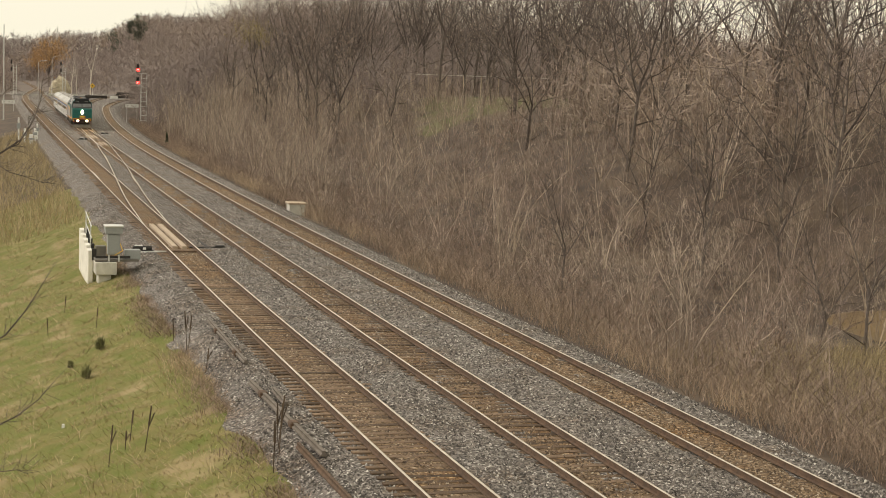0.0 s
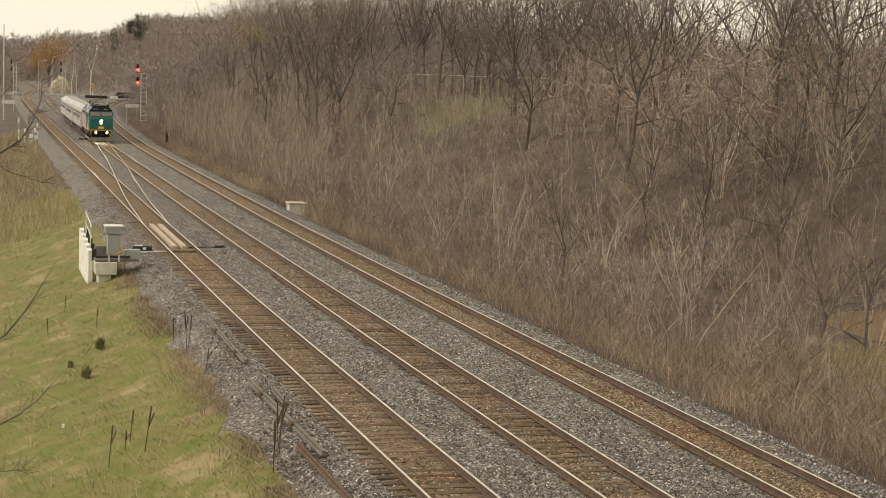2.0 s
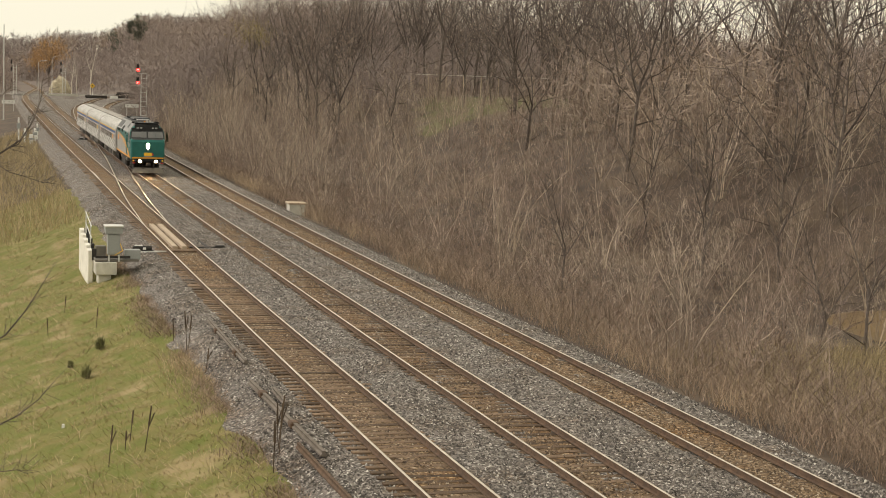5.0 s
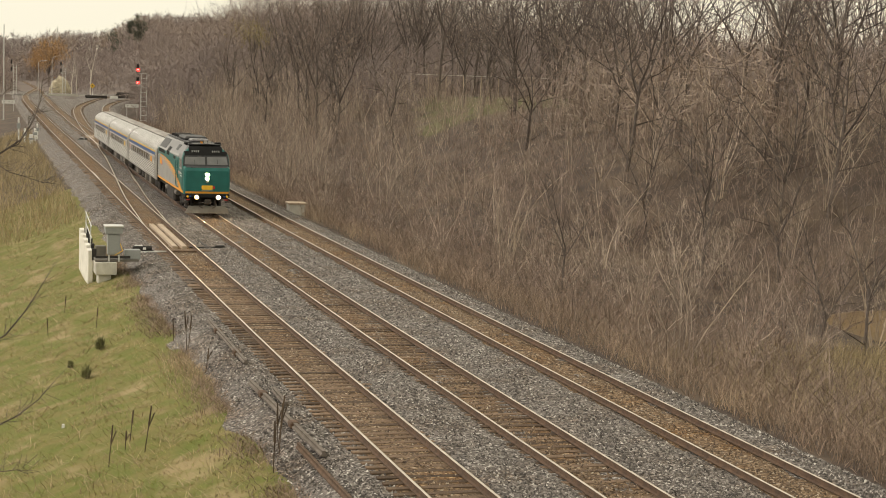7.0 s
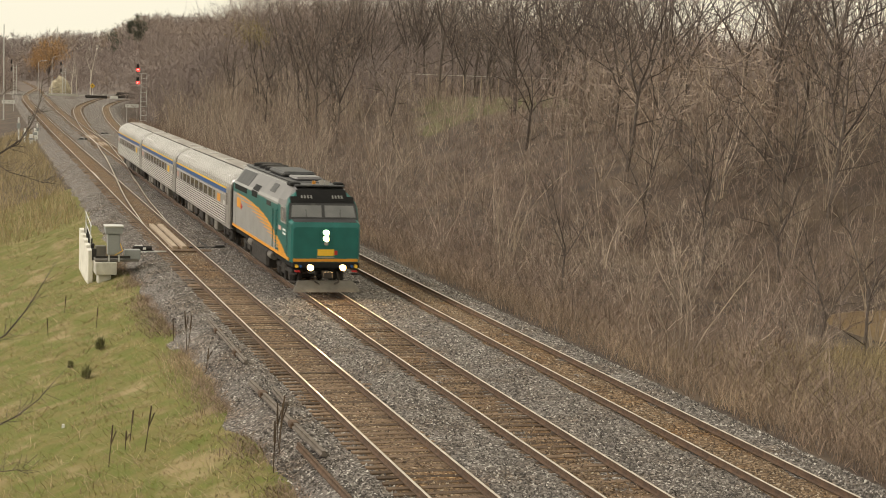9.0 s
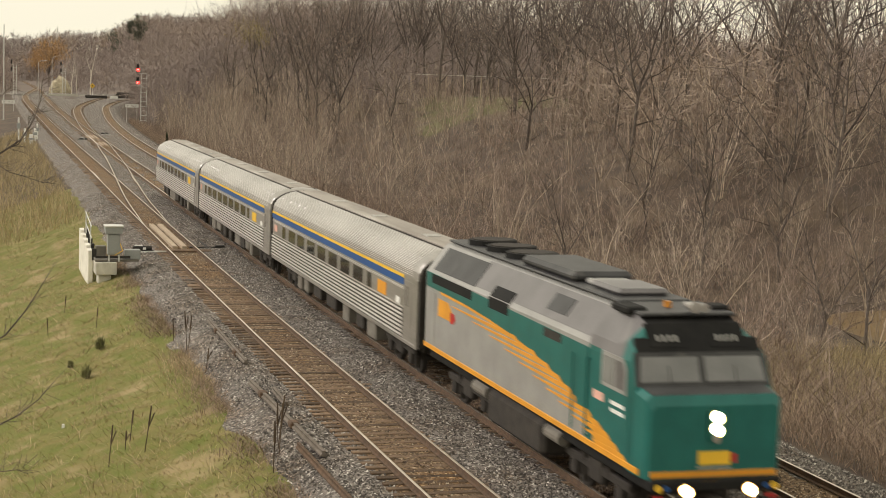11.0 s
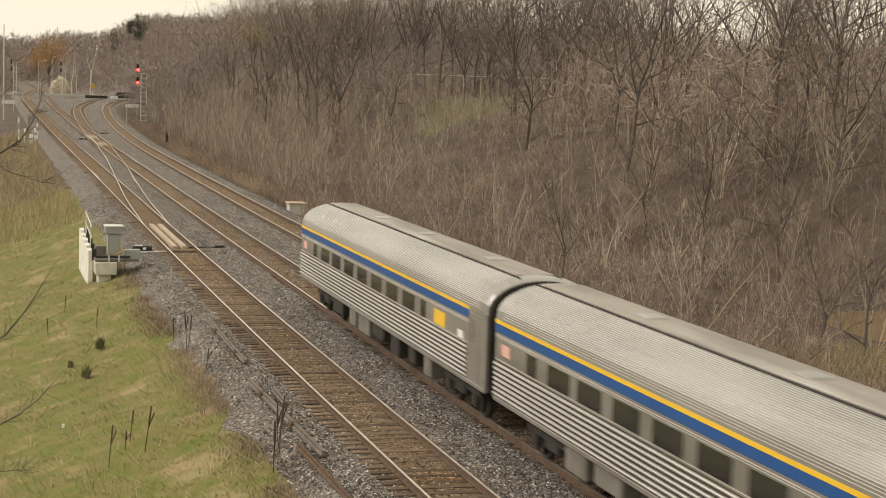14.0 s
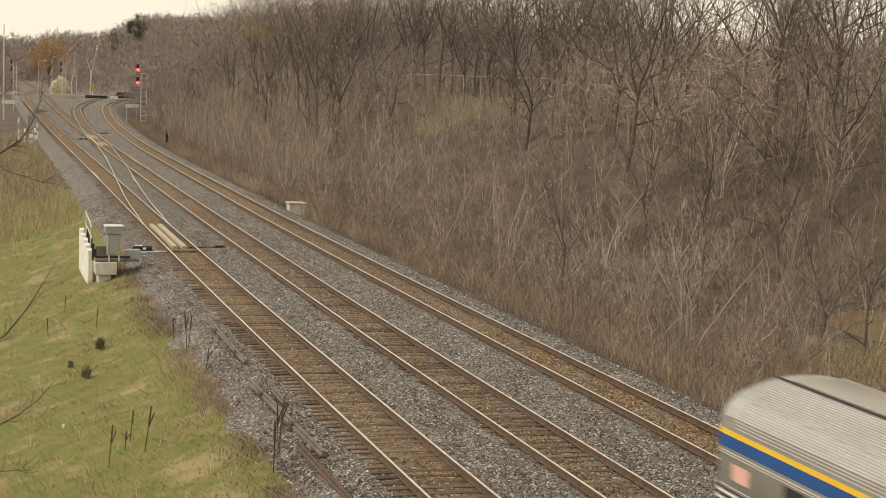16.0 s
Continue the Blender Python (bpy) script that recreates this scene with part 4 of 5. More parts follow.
    part("roof_cooler", Geo().box(-1.2, -0.75, 1.9, 2.8, 4.3, 4.46, 0.04), BLACK, t)
    part("roof_aerial", Geo().box(0.7, 1.1, 1.9, 2.4, 4.3, 4.48, 0.04), BLACK, t)
    # roof: hatch, exhaust silencer, fans
    part("roof_walk", Geo().box(-0.85, 0.85, 3.3, 16.5, 4.35, 4.42, 0.03), ROOFDARK, t, "dark roof deck")
    part("silencer", Geo().box(-0.75, 0.75, 6.4, 10.2, 4.40, 4.66, 0.1), ROOFDARK, t, "dark exhaust silencer")
    part("roof_box", Geo().box(-0.6, 0.6, 3.9, 5.6, 4.40, 4.58, 0.08), GREYROOF, t, "grey roof equipment box")
    part("roof_hatch", Geo().box(-0.5, 0.5, 5.75, 6.25, 4.40, 4.54, 0.05), SILVER, t, "light grey roof hatch")
    for y in (11.6, 13.3, 15.0):
        fan = part("roof_fan", Geo().tube((0, y, 4.40), (0, y, 4.56), 0.70, n=20), BLACK, t, "black radiator fan housing")
        part("fan_grille", Geo().tube((0, y, 4.56), (0, y, 4.585), 0.6, n=20), GRIME_SHADE, fan)
    part("rear_end", Geo().loft([[(x * 0.98, 16.5, z) for x, z in sec], [(x * 0.96, 16.62, z * 0.995) for x, z in sec]]), BLACK, t, "black rear end")
    # front gear
    part("nose_stripe", front_plate([(-1.35, 1.34), (-1.35, 1.46), (1.35, 1.46), (1.35, 1.34)], 0.0), ORANGE, t, "yellow nose stripe")
    part("anticlimber", Geo().box(-1.4, 1.4, -0.18, 0.3, 1.08, 1.32, 0.04), BLACK, t, "black front sill")
    housing = part("headlight_housing", front_plate([(-0.17, 2.05), (-0.17, 2.66), (0.17, 2.66), (0.17, 2.05)], 0.0, 0.05), GREEN, t, "headlight housing")
    for z in (2.54, 2.29):
        part("headlight_fringe", Geo().tube((0, -0.03, z), (0, -0.11, z), 0.115, 0.11, n=16, caps=False), LAMP_FRINGE, housing, "glowing ring for the lamp's orange fringe")
        part("headlight", Geo().tube((0, -0.03, z), (0, -0.07, z), 0.10, n=16), HEADLIGHT, housing, "lit headlight")
    part("bell_lamp", Geo().tube((0, -0.04, 2.1), (0, -0.09, 2.1), 0.08, n=12), DULL, housing)
    part("emblem_plate", front_plate([(-0.34, 1.58), (-0.34, 1.85), (0.34, 1.85), (0.34, 1.58)], 0.0), YELLOW, t, "yellow emblem plate")
    part("emblem_red", front_plate([(0.36, 1.62), (0.36, 1.8), (0.48, 1.8), (0.48, 1.62)], 0.0), RED, t)
    part("emblem_underline", front_plate([(-0.36, 1.50), (-0.36, 1.54), (0.36, 1.54), (0.36, 1.50)], 0.0), SILVER, t)
    for s in (-1, 1):
        d = part("ditch_light", Geo().tube((s * 0.68, -0.1, 1.12), (s * 0.68, -0.27, 1.12), 0.14, 0.15, n=16), BLACK, t, "ditch light")
        part("lens", Geo().tube((s * 0.68, -0.27, 1.12), (s * 0.68, -0.285, 1.12), 0.105, n=16), DITCHLIGHT, d, "lit lens")
        part("fringe_ring", Geo().tube((s * 0.68, -0.268, 1.12), (s * 0.68, -0.279, 1.12), 0.135, n=16), LAMP_FRINGE, d, "glowing ring for the lamp's orange fringe")
        part("marker_lamp", Geo().tube((s * 1.24, -0.15, 1.17), (s * 1.24, -0.22, 1.17), 0.075, n=12), YELLOW, t, "yellow marker lamp")
        part("marker_lamp", Geo().tube((s * 1.07, -0.15, 1.17), (s * 1.07, -0.21, 1.17), 0.06, n=12), BLUE, t, "blue marker lamp")
        part("red_marker", Geo().box(*sorted((s * 1.08, s * 1.3)), -0.2, -0.1, 0.92, 1.0, 0.02), RED, t)
        part("air_hose", Geo().tube((s * 0.45, -0.25, 0.95), (s * 0.5, -0.38, 0.55), 0.03, n=6).tube((s * 0.5, -0.38, 0.55), (s * 0.3, -0.4, 0.45), 0.03, n=6), GRIME_SHADE, t)
        for z in (0.45, 0.78):
            part("step", Geo().box(*sorted((s * 1.15, s * 1.45)), 0.0, 0.4, z, z + 0.05, 0.01), GRIME_SHADE, t)
        part("fuel_tank_side", Geo().box(*sorted((s * 0.5, s * 1.42)), 6.3, 10.6, 0.35, 1.2, 0.12), GRIME_SHADE, t, "grimy fuel tank")
        part("air_reservoir", Geo().tube((s * 1.25, 5.2, 1.0), (s * 1.25, 6.2, 1.0), 0.17, n=12), GEAR, t)
        part("air_reservoir", Geo().tube((s * 1.25, 10.8, 1.0), (s * 1.25, 12.0, 1.0), 0.17, n=12), GEAR, t)
    part("plough", Geo().loft([[(-1.15, -0.1, 0.56), (1.15, -0.1, 0.56), (1.15, 0.05, 0.56), (-1.15, 0.05, 0.56)], [(-1.42, -0.42, 0.12), (1.42, -0.42, 0.12), (1.42, -0.3, 0.12), (-1.42, -0.3, 0.12)]]), GEAR, t, "dusty snow plough")
    part("coupler", Geo().box(-0.14, 0.14, -0.5, 0.3, 0.72, 0.98, 0.05).box(-0.2, 0.2, -0.62, -0.42, 0.7, 1.0, 0.05), GRIME_SHADE, t, "front coupler")
    part("underframe", Geo().box(-1.3, 1.3, 0.2, 16.6, 1.02, 1.36, 0.03), BLACK, t)
    w = bogie(t, 3.55, 2.75, 0.508) + bogie(t, 13.3, 2.75, 0.508)
    return t, w


def build_coach(index):
    names = ("behind the locomotive", "mid-train", "at the tail")
    t = thing("passenger_coach", "fluted stainless-steel coach with blue and yellow stripes " + names[index], "railway coach", "coaches of the train")
    L0, L1, W, Z = 0.35, 25.55, 1.50, 3.10
    arc = []
    for k in range(0, 19):
        a = math.pi * k / 18
        arc.append((-math.cos(a) * W, Z + 0.92 * (math.sin(a) ** 0.8)))
    sec = [(-W, 1.12)] + arc + [(W, 1.12)]
    rings = []
    for y, k in ((L0, 0.0), (L0 + 0.06, 0.5), (L0 + 0.2, 0.85), (L0 + 0.45, 1.0), (L1 - 0.45, 1.0), (L1 - 0.2, 0.85), (L1 - 0.06, 0.5), (L1, 0.0)):
        rings.append([(x * (0.985 + 0.015 * k), y, z if z <= Z else Z + (z - Z) * (0.84 + 0.16 * k)) for x, z in sec])
    part("body", Geo().loft(rings), DULL, t, "dull stainless-steel shell")
    # finely fluted roof sides
    g = Geo()
    for s in (-1, 1):
        for k in range(24):
            a = math.pi * (0.012 + 0.345 * k / 23)
            x, z = s * math.cos(a) * W, Z + 0.92 * (math.sin(a) ** 0.8)
            g.tube((x, L0 + 0.6, z), (x, L1 - 0.6, z), 0.009, n=6, caps=False)
    tagged(part("roof_fluting", g, STEEL, t, "bright fluted roof side"), kind="stuff")
    for x in (-0.55, 0.55):
        part("roof_conduit", Geo().box(x - 0.022, x + 0.022, L0 + 0.3, L1 - 0.3, 3.93, 3.995, 0.01), GRIME_SHADE, t, "dark roof conduit")
    part("roof_top", Geo().box(-0.5, 0.5, L0 + 0.7, L1 - 0.7, 3.95, 4.026, 0.02), ROOFDIRT, t, "sooty brown roof centre")
    rng = random.Random(index)
    for k in range(3):
        y = 3.6 + k * 7.4 + rng.uniform(-0.8, 0.8)
        part("roof_vent", Geo().box(-0.25, 0.25, y, y + 0.7, 4.0, 4.06, 0.02), DULL, t, "small roof vent")
    for s in (-1, 1):
        for y in (1.2, 2.3, 3.5, 19.4, 20.6, 21.5, 22.5, 24.4):
            part("roof_cowl", Geo().box(*sorted((s * 1.02, s * 1.31)), y, y + 0.42, 3.48, 3.74, 0.1), DULL, t, "small roof-side cowl")
        # fluted lower side: rounded ribs that catch the sky
        rib = fixed(Geo().tube((0, 2.0, 0), (0, L1 - 0.08, 0), 0.046, n=8), "side_rib", STEEL)
        for k in range(7):
            part("side_rib", rib, STEEL, t, "bright steel rib").location = (s * W, 0, 1.235 + k * 0.126)
        # dark sheet behind the ribs, shade of the flutes put into colour
        part("flute_backing", flat_side([(2.0, 1.17), (2.0, 2.06), (L1 - 0.05, 2.06), (L1 - 0.05, 1.17)], s * W, 0.004), GRIME_SHADE, t)
        part("skirt_edge", Geo().box(*sorted((s * (W - 0.06), s * (W + 0.01))), L0, L1, 1.05, 1.16, 0.01), DULL, t)
        part("yellow_stripe", flat_side([(L0 + 1.6, 3.0), (L0 + 1.6, 3.09), (L1 - 0.05, 3.09), (L1 - 0.05, 3.0)], s * W, 0.014), YELLOW, t, "yellow side stripe")
        part("blue_stripe", flat_side([(L0 + 1.6, 2.785), (L0 + 1.6, 2.995), (L1 - 0.05, 2.995), (L1 - 0.05, 2.785)], s * W, 0.014), BLUE, t, "blue side stripe")
        for z in (2.10, 2.65, 2.695):
            part("side_moulding", Geo().box(*sorted((s * (W - 0.01), s * (W + 0.022))), L0 + 1.6, L1 - 0.1, z, z + 0.022, 0.005), STEEL, t)
        for y0, y1 in ((22.3, 23.0), (20.05, 21.5), (18.1, 19.55), (16.0, 17.45), (13.9, 15.35), (11.8, 13.25), (9.7, 11.15), (7.6, 9.05), (6.3, 6.9)):
            fr = part("window_frame", flat_side([(y0 - 0.06, 2.13), (y0 - 0.06, 2.64), (y1 + 0.06, 2.64), (y1 + 0.06, 2.13)], s * W, 0.010), DULL, t, "steel window frame")
            part("pane", flat_side([(y0, 2.145), (y0, 2.62), (y1, 2.62), (y1, 2.145)], s * W, 0.016), GLASS, fr, "dark tinted pane")
        part("door", flat_side([(0.95, 1.2), (0.95, 2.95), (1.85, 2.95), (1.85, 1.2)], s * W, 0.012), DULL, t, "vestibule door")
        part("door_window", flat_side([(1.35, 2.2), (1.35, 2.8), (1.75, 2.8), (1.75, 2.2)], s * W, 0.02), GEAR, t)
        part("yellow_placard", flat_side([(4.2, 2.16), (4.2, 2.56), (5.4, 2.56), (5.4, 2.16)], s * W, 0.012), (ORANGE, YELLOW, YELLOW)[index], t, "yellow placard")
        part("white_placard", flat_side([(2.4, 2.14), (2.4, 2.34), (2.95, 2.34), (2.95, 2.14)], s * W, 0.012), WHITE, t, "small white placard")
        part("red_placard", flat_side([(L1 - 1.25, 2.26), (L1 - 1.25, 2.54), (L1 - 0.6, 2.54), (L1 - 0.6, 2.26)], s * W, 0.012), PINK, t, "faded red placard")
        part("corner_post", Geo().box(*sorted((s * (W - 0.12), s * (W + 0.012))), L0 - 0.02, L0 + 0.12, 1.08, 3.1, 0.02), DULL, t)
    for y, e in ((L0, -1), (L1, 1)):
        y0, y1 = sorted((y, y + e * 0.36))
        part("gangway", Geo().box(-0.62, -0.5, y0, y1, 1.2, 3.35, 0.02).box(0.5, 0.62, y0, y1, 1.2, 3.35, 0.02).box(-0.62, 0.62, y0, y1, 3.25, 3.4, 0.02), BLACK, t, "black gangway bellows")
        # added dark plate that stands for the shade in the gap between coaches
        face = [(x * 0.95, 1.14 + (z - 1.14) * (0.97 if z > 3 else 1.0)) for x, z in sec]
        part("end_bellows", Geo().loft([[(x, y - e * 0.05, z) for x, z in face], [(x, y + e * 0.11, z) for x, z in face]]), GRIME_SHADE, t, "dark end plate for the shade between coaches")
        part("end_door", Geo().box(-0.42, 0.42, y - 0.02, y + 0.02, 1.25, 3.2, 0.01), DULL, t)
        part("coupler", Geo().box(-0.14, 0.14, *sorted((y - e * 0.3, y + e * 0.38)), 0.72, 0.98, 0.04), GRIME_SHADE, t)
        for s in (-1, 1):
            part("end_lamp", Geo().tube((s * 1.15, y, 3.05), (s * 1.15, y + e * 0.06, 3.05), 0.08, n=10), RED, t)
            part("grab_iron", Geo().tube((s * 1.3, y + e * 0.06, 1.3), (s * 1.3, y + e * 0.06, 2.6), 0.018, n=6), STEEL, t)
    rng = random.Random(30 + index)
    y = 6.0
    while y < 19.2:
        w = rng.uniform(0.7, 1.7)
        for s in (-1, 1):
            part("underfloor_box", Geo().box(*sorted((s * 0.65, s * 1.40)), y, y + w, rng.uniform(0.38, 0.6), 1.08, 0.05), GEAR if rng.random() < 0.4 else GRIME_SHADE, t, "dusty underfloor equipment box")
        y += w + rng.uniform(0.3, 1.3)
    part("underframe", Geo().box(-1.2, 1.2, L0 + 0.2, L1 - 0.2, 0.92, 1.13, 0.03), GRIME_SHADE, t)
    w = bogie(t, 3.8, 2.59, 0.457) + bogie(t, 22.1, 2.59, 0.457)
    return t, w


# front of the train along the line: seconds and metres
RUN = Line([(0.0, 259.9), (1.5, 225.2), (3.5, 181.2), (5.0, 149.0), (7.0, 107.4), (9.0, 68.7), (11.5, 20.7), (12.5, 1.0), (14.5, -38.1), (16.0, -67.4)])


def motions():
    cars = [(LOCO, LOCO_WHEELS, 0.0, 3.55, 13.3, 0.508)]
    at = LOCO_LENGTH
    for ob, wheels in COACHES:
        cars.append((ob, wheels, at, 3.8, 22.1, 0.457))
        at += CAR_LENGTH
    for ob, wheels, off, b0, b1, r in cars:
        rows = []
        for k in range(0, 33):
            t = k * 0.5
            y0 = float(RUN(t)) + off
            xa, xb = float(TRACK_B(y0 + b0)), float(TRACK_B(y0 + b1))
            slope = (xb - xa) / (b1 - b0)
            rows.append((t, pose(xa - slope * b0, y0, 0, 0, 0, -math.degrees(math.atan(slope)))))
        walk(ob, rows)
        for w in wheels:
            y, angle, rows = w.location.y, 0.0, []
            last = float(RUN(0.0))
            for k in range(0, 481):
                s = float(RUN(k / 30))
                angle += min(math.degrees((last - s) / r), 88.0)
                last = s
                rows.append((k / 30, pose(0, y, r, angle % 360.0, 0, 0)))
            walk(w, rows)


# ---- things beside the line ----
DARK = mat("dark_cast_iron", (0.035, 0.033, 0.032), (0.055, 0.05, 0.046), 4.0, 0.7, 0.2, 0.2, 40)
GALV = mat("galvanised_steel", (0.66, 0.65, 0.62), (0.54, 0.53, 0.51), 3.0, 0.6, 0.1, 0.1, 40)
LENS_RED = glow("red_signal_lamp", (1.0, 0.02, 0.015), 5.0)
LENS_CORE = glow("signal_lamp_core", (1.0, 0.42, 0.38), 3.0)
OLDRAIL = mat("old_grey_rail", (0.205, 0.175, 0.15), (0.14, 0.115, 0.095), 3.0, 0.75, 0.2, 0.3, 30)
STALK = mat("dead_weed_stalk", (0.075, 0.055, 0.04), (0.11, 0.08, 0.055), 6.0, 0.95, 0, 0, 30, jitter=0.3)
STRAW = mat("dry_reed_straw", (0.42, 0.34, 0.20), (0.33, 0.26, 0.15), 0.4, 0.95, 0, 0, 10, jitter=0.4)


def signal_mast(x, y, z, height, lit, label):
    t = thing("railway_signal", label, "railway signal", "railway signals", at=pose(x, y, z))
    part("base", Geo().box(-0.4, 0.4, -0.4, 0.4, -0.3, 0.35, 0.05), CONCRETE, t)
    for dx in (0.0, 1.0):
        part("mast_post", Geo().tube((dx, 0, 0.3), (dx, 0, height - 0.9), 0.095, n=8), GALV, t, "galvanised post")
    k, zz = 0, 0.6
    while zz < height - 0.9:
        part("ladder_rung", Geo().tube((0.0, 0, zz), (1.0, 0, zz), 0.055, n=6), GALV, t)
        zz += 0.85
    for zz in (height - 0.07, height - 2.4):
        part("platform", Geo().box(-0.7, 1.0, -0.35, 0.35, zz - 0.9, zz - 0.83, 0.01), GALV, t)
        head = part("signal_head", Geo().box(-0.87, -0.37, -0.12, 0.12, zz - 0.5, zz + 0.85, 0.14), DARK, t, "black signal head")
        for i, dz in enumerate((0.55, 0.16, -0.23)):
            part("hood", Geo().tube((-0.62, -0.12, zz + dz), (-0.62, -0.34, zz + dz + 0.02), 0.15, 0.16, n=12, caps=False), DARK, head)
            if lit and i == 2:
                part("red_lamp", Geo().tube((-0.62, -0.14, zz + dz), (-0.62, -0.17, zz + dz), 0.31, n=16), LENS_RED, head, "lit red lamp")
                part("lamp_core", Geo().tube((-0.62, -0.175, zz + dz), (-0.62, -0.19, zz + dz), 0.13, n=16), LENS_CORE, head)
        part("head_bracket", Geo().tube((-0.62, 0, zz - 0.5), (0.05, 0, zz - 0.6), 0.04, n=6), GALV, t)
    return t


def name_board(x, y, z0, w, h, zb, label):
    """A white board on two posts with a line of dark bars."""
    t = thing("name_board", label, "sign", "white boards", at=pose(x, y, z0))
    part("board", Geo().box(-w / 2, w / 2, -0.03, 0.03, zb, zb + h, 0.01), WHITE, t, "white board")
    for s in (-0.38, 0.38):
        part("post", Geo().tube((s * w, 0.06, -0.3), (s * w, 0.06, zb + h * 0.8), 0.045, n=8), GALV, t)
    for k in (0, 2, 3):
        a = -w * 0.4 + k * w * 0.2
        part("text_bar", Geo().box(a, a + w * 0.14, -0.045, -0.03, zb + h * 0.36, zb + h * 0.56, 0.0), GEAR, t)


def equipment_pad():
    wall = thing("retaining_wall", "white concrete slab retaining wall with stepped top", "retaining wall")
    for k in range(5):
        y = 83.0 + k * 1.25
        part("slab", Geo().box(6.1, 6.34, y, y + 1.2, -2.1, 0.28 + 0.13 * k, 0.03), PALEWALL, wall, "weathered concrete slab")
        part("cap", Geo().box(6.28, 6.5, y - 0.02, y + 0.14, -0.2, 0.36 + 0.13 * k, 0.02), DARK, wall)
    rail = thing("handrail", "galvanised pipe handrail on the retaining wall", "handrail")
    for y, z in ((84.2, 0.3), (87.2, 0.6)):
        part("post", Geo().tube((6.3, y, z - 0.3), (6.3, y, z + 1.15), 0.03, n=8), GALV, rail)
    for dz in (0.6, 1.15):
        part("bar", Geo().tube((6.3, 83.6, 0.22 + dz), (6.3, 87.5, 0.62 + dz), 0.028, n=8), GALV, rail)
    solid("concrete_footing", Geo().box(6.36, 7.35, 81.6, 83.2, -0.75, -0.15, 0.03).box(6.5, 7.1, 81.8, 83.2, -1.7, -0.7, 0.03), CONCRETE, "pale concrete footing under the equipment case", "footing")
    deck = thing("equipment_deck", "steel deck with grey boxes beside the case", "platform")
    part("deck_plate", Geo().box(6.36, 8.4, 81.9, 83.6, -0.14, -0.04, 0.01), GEAR, deck)
    part("beam", Geo().box(6.36, 8.0, 81.84, 81.9, 0.02, 0.14, 0.01), DARK, deck)
    part("junction_box", Geo().box(7.75, 8.5, 82.0, 82.5, -0.05, 0.42, 0.03), CABINET, deck, "grey junction box")
    part("junction_box", Geo().box(6.45, 6.95, 83.0, 83.4, -0.05, 0.5, 0.03), GEAR, deck)
    case = thing("signal_case", "grey steel signalling case with overhanging hood on posts", "signal cabinet")
    part("body", Geo().box(6.92, 7.5, 81.75, 82.3, 0.2, 1.5, 0.02), CABINET, case, "grey case body")
    part("door", Geo().box(6.97, 7.45, 81.72, 81.76, 0.26, 1.16, 0.01), CABINET, case)
    part("hood", Geo().loft([[(6.82, 81.62, 1.22), (7.6, 81.62, 1.22), (7.6, 82.4, 1.22), (6.82, 82.4, 1.22)], [(6.80, 81.6, 1.52), (7.62, 81.6, 1.52), (7.62, 82.42, 1.52), (6.80, 82.42, 1.52)]]), CABINET, case, "overhanging hood")
    part("roof", Geo().box(6.76, 7.66, 81.56, 82.46, 1.52, 1.6, 0.02), GALV, case)
    for x in (6.95, 7.42):
        part("leg", Geo().box(x, x + 0.07, 81.8, 81.87, -0.15, 0.22, 0.0), GALV, case)
    part("cable", Geo().tube((7.5, 81.9, 0.75), (7.62, 81.7, 0.4), 0.018, n=6).tube((7.62, 81.7, 0.4), (7.25, 81.65, 0.2), 0.018, n=6), YELLOW, case, "yellow cable")


def switch_machine(x, y, side, label):
    t = thing("switch_machine", label, "switch machine", "switch machines", at=pose(x, y, -0.2, 0, 0, -0.5))
    part("base", Geo().box(-0.6, 0.55, -0.26, 0.26, -0.1, 0.06, 0.02), DARK, t)
    part("gear_case", Geo().box(-0.45, 0.2, -0.2, 0.22, 0.06, 0.26, 0.05), DARK, t, "black gear case")
    part("motor", Geo().tube((0.16, -0.05, 0.16), (0.5, -0.05, 0.16), 0.11, n=12), DARK, t, "black motor")
    part("lid", Geo().box(-0.36, 0.05, -0.14, 0.16, 0.26, 0.30, 0.02), GALV, t, "grey lid")
    part("tag", Geo().box(0.04, 0.2, -0.23, -0.2, 0.08, 0.2, 0.01), WHITE, t, "white tag")
    part("bracket", Geo().box(-0.5, 0.9, -0.5, -0.4, -0.06, 0.02, 0.01), GALV, t)
    part("rod", Geo().box(min(0.6 * side, 2.2 * side), max(0.6 * side, 2.2 * side), -0.42, -0.34, 0.0, 0.05, 0.0), GALV, t, "throw rod")


def lying_rail(x0, y0, x1, y1, z, material, label, w=0.14, h=0.11):
    g = Geo()
    d = Vector((x1 - x0, y1 - y0, 0))
    n = Vector((d.y, -d.x, 0)).normalized()
    prof = ((-w / 2, 0), (w / 2, 0), (w / 2, h * 0.3), (w * 0.22, h * 0.5), (w * 0.28, h), (-w * 0.28, h), (-w * 0.22, h * 0.5), (-w / 2, h * 0.3))
    g.loft([[(x + n.x * a, y + n.y * a, z + b) for a, b in prof] for x, y in ((x0, y0), (x1, y1))])
    return solid("loose_rail", g, material, label, "rail", "loose rails")


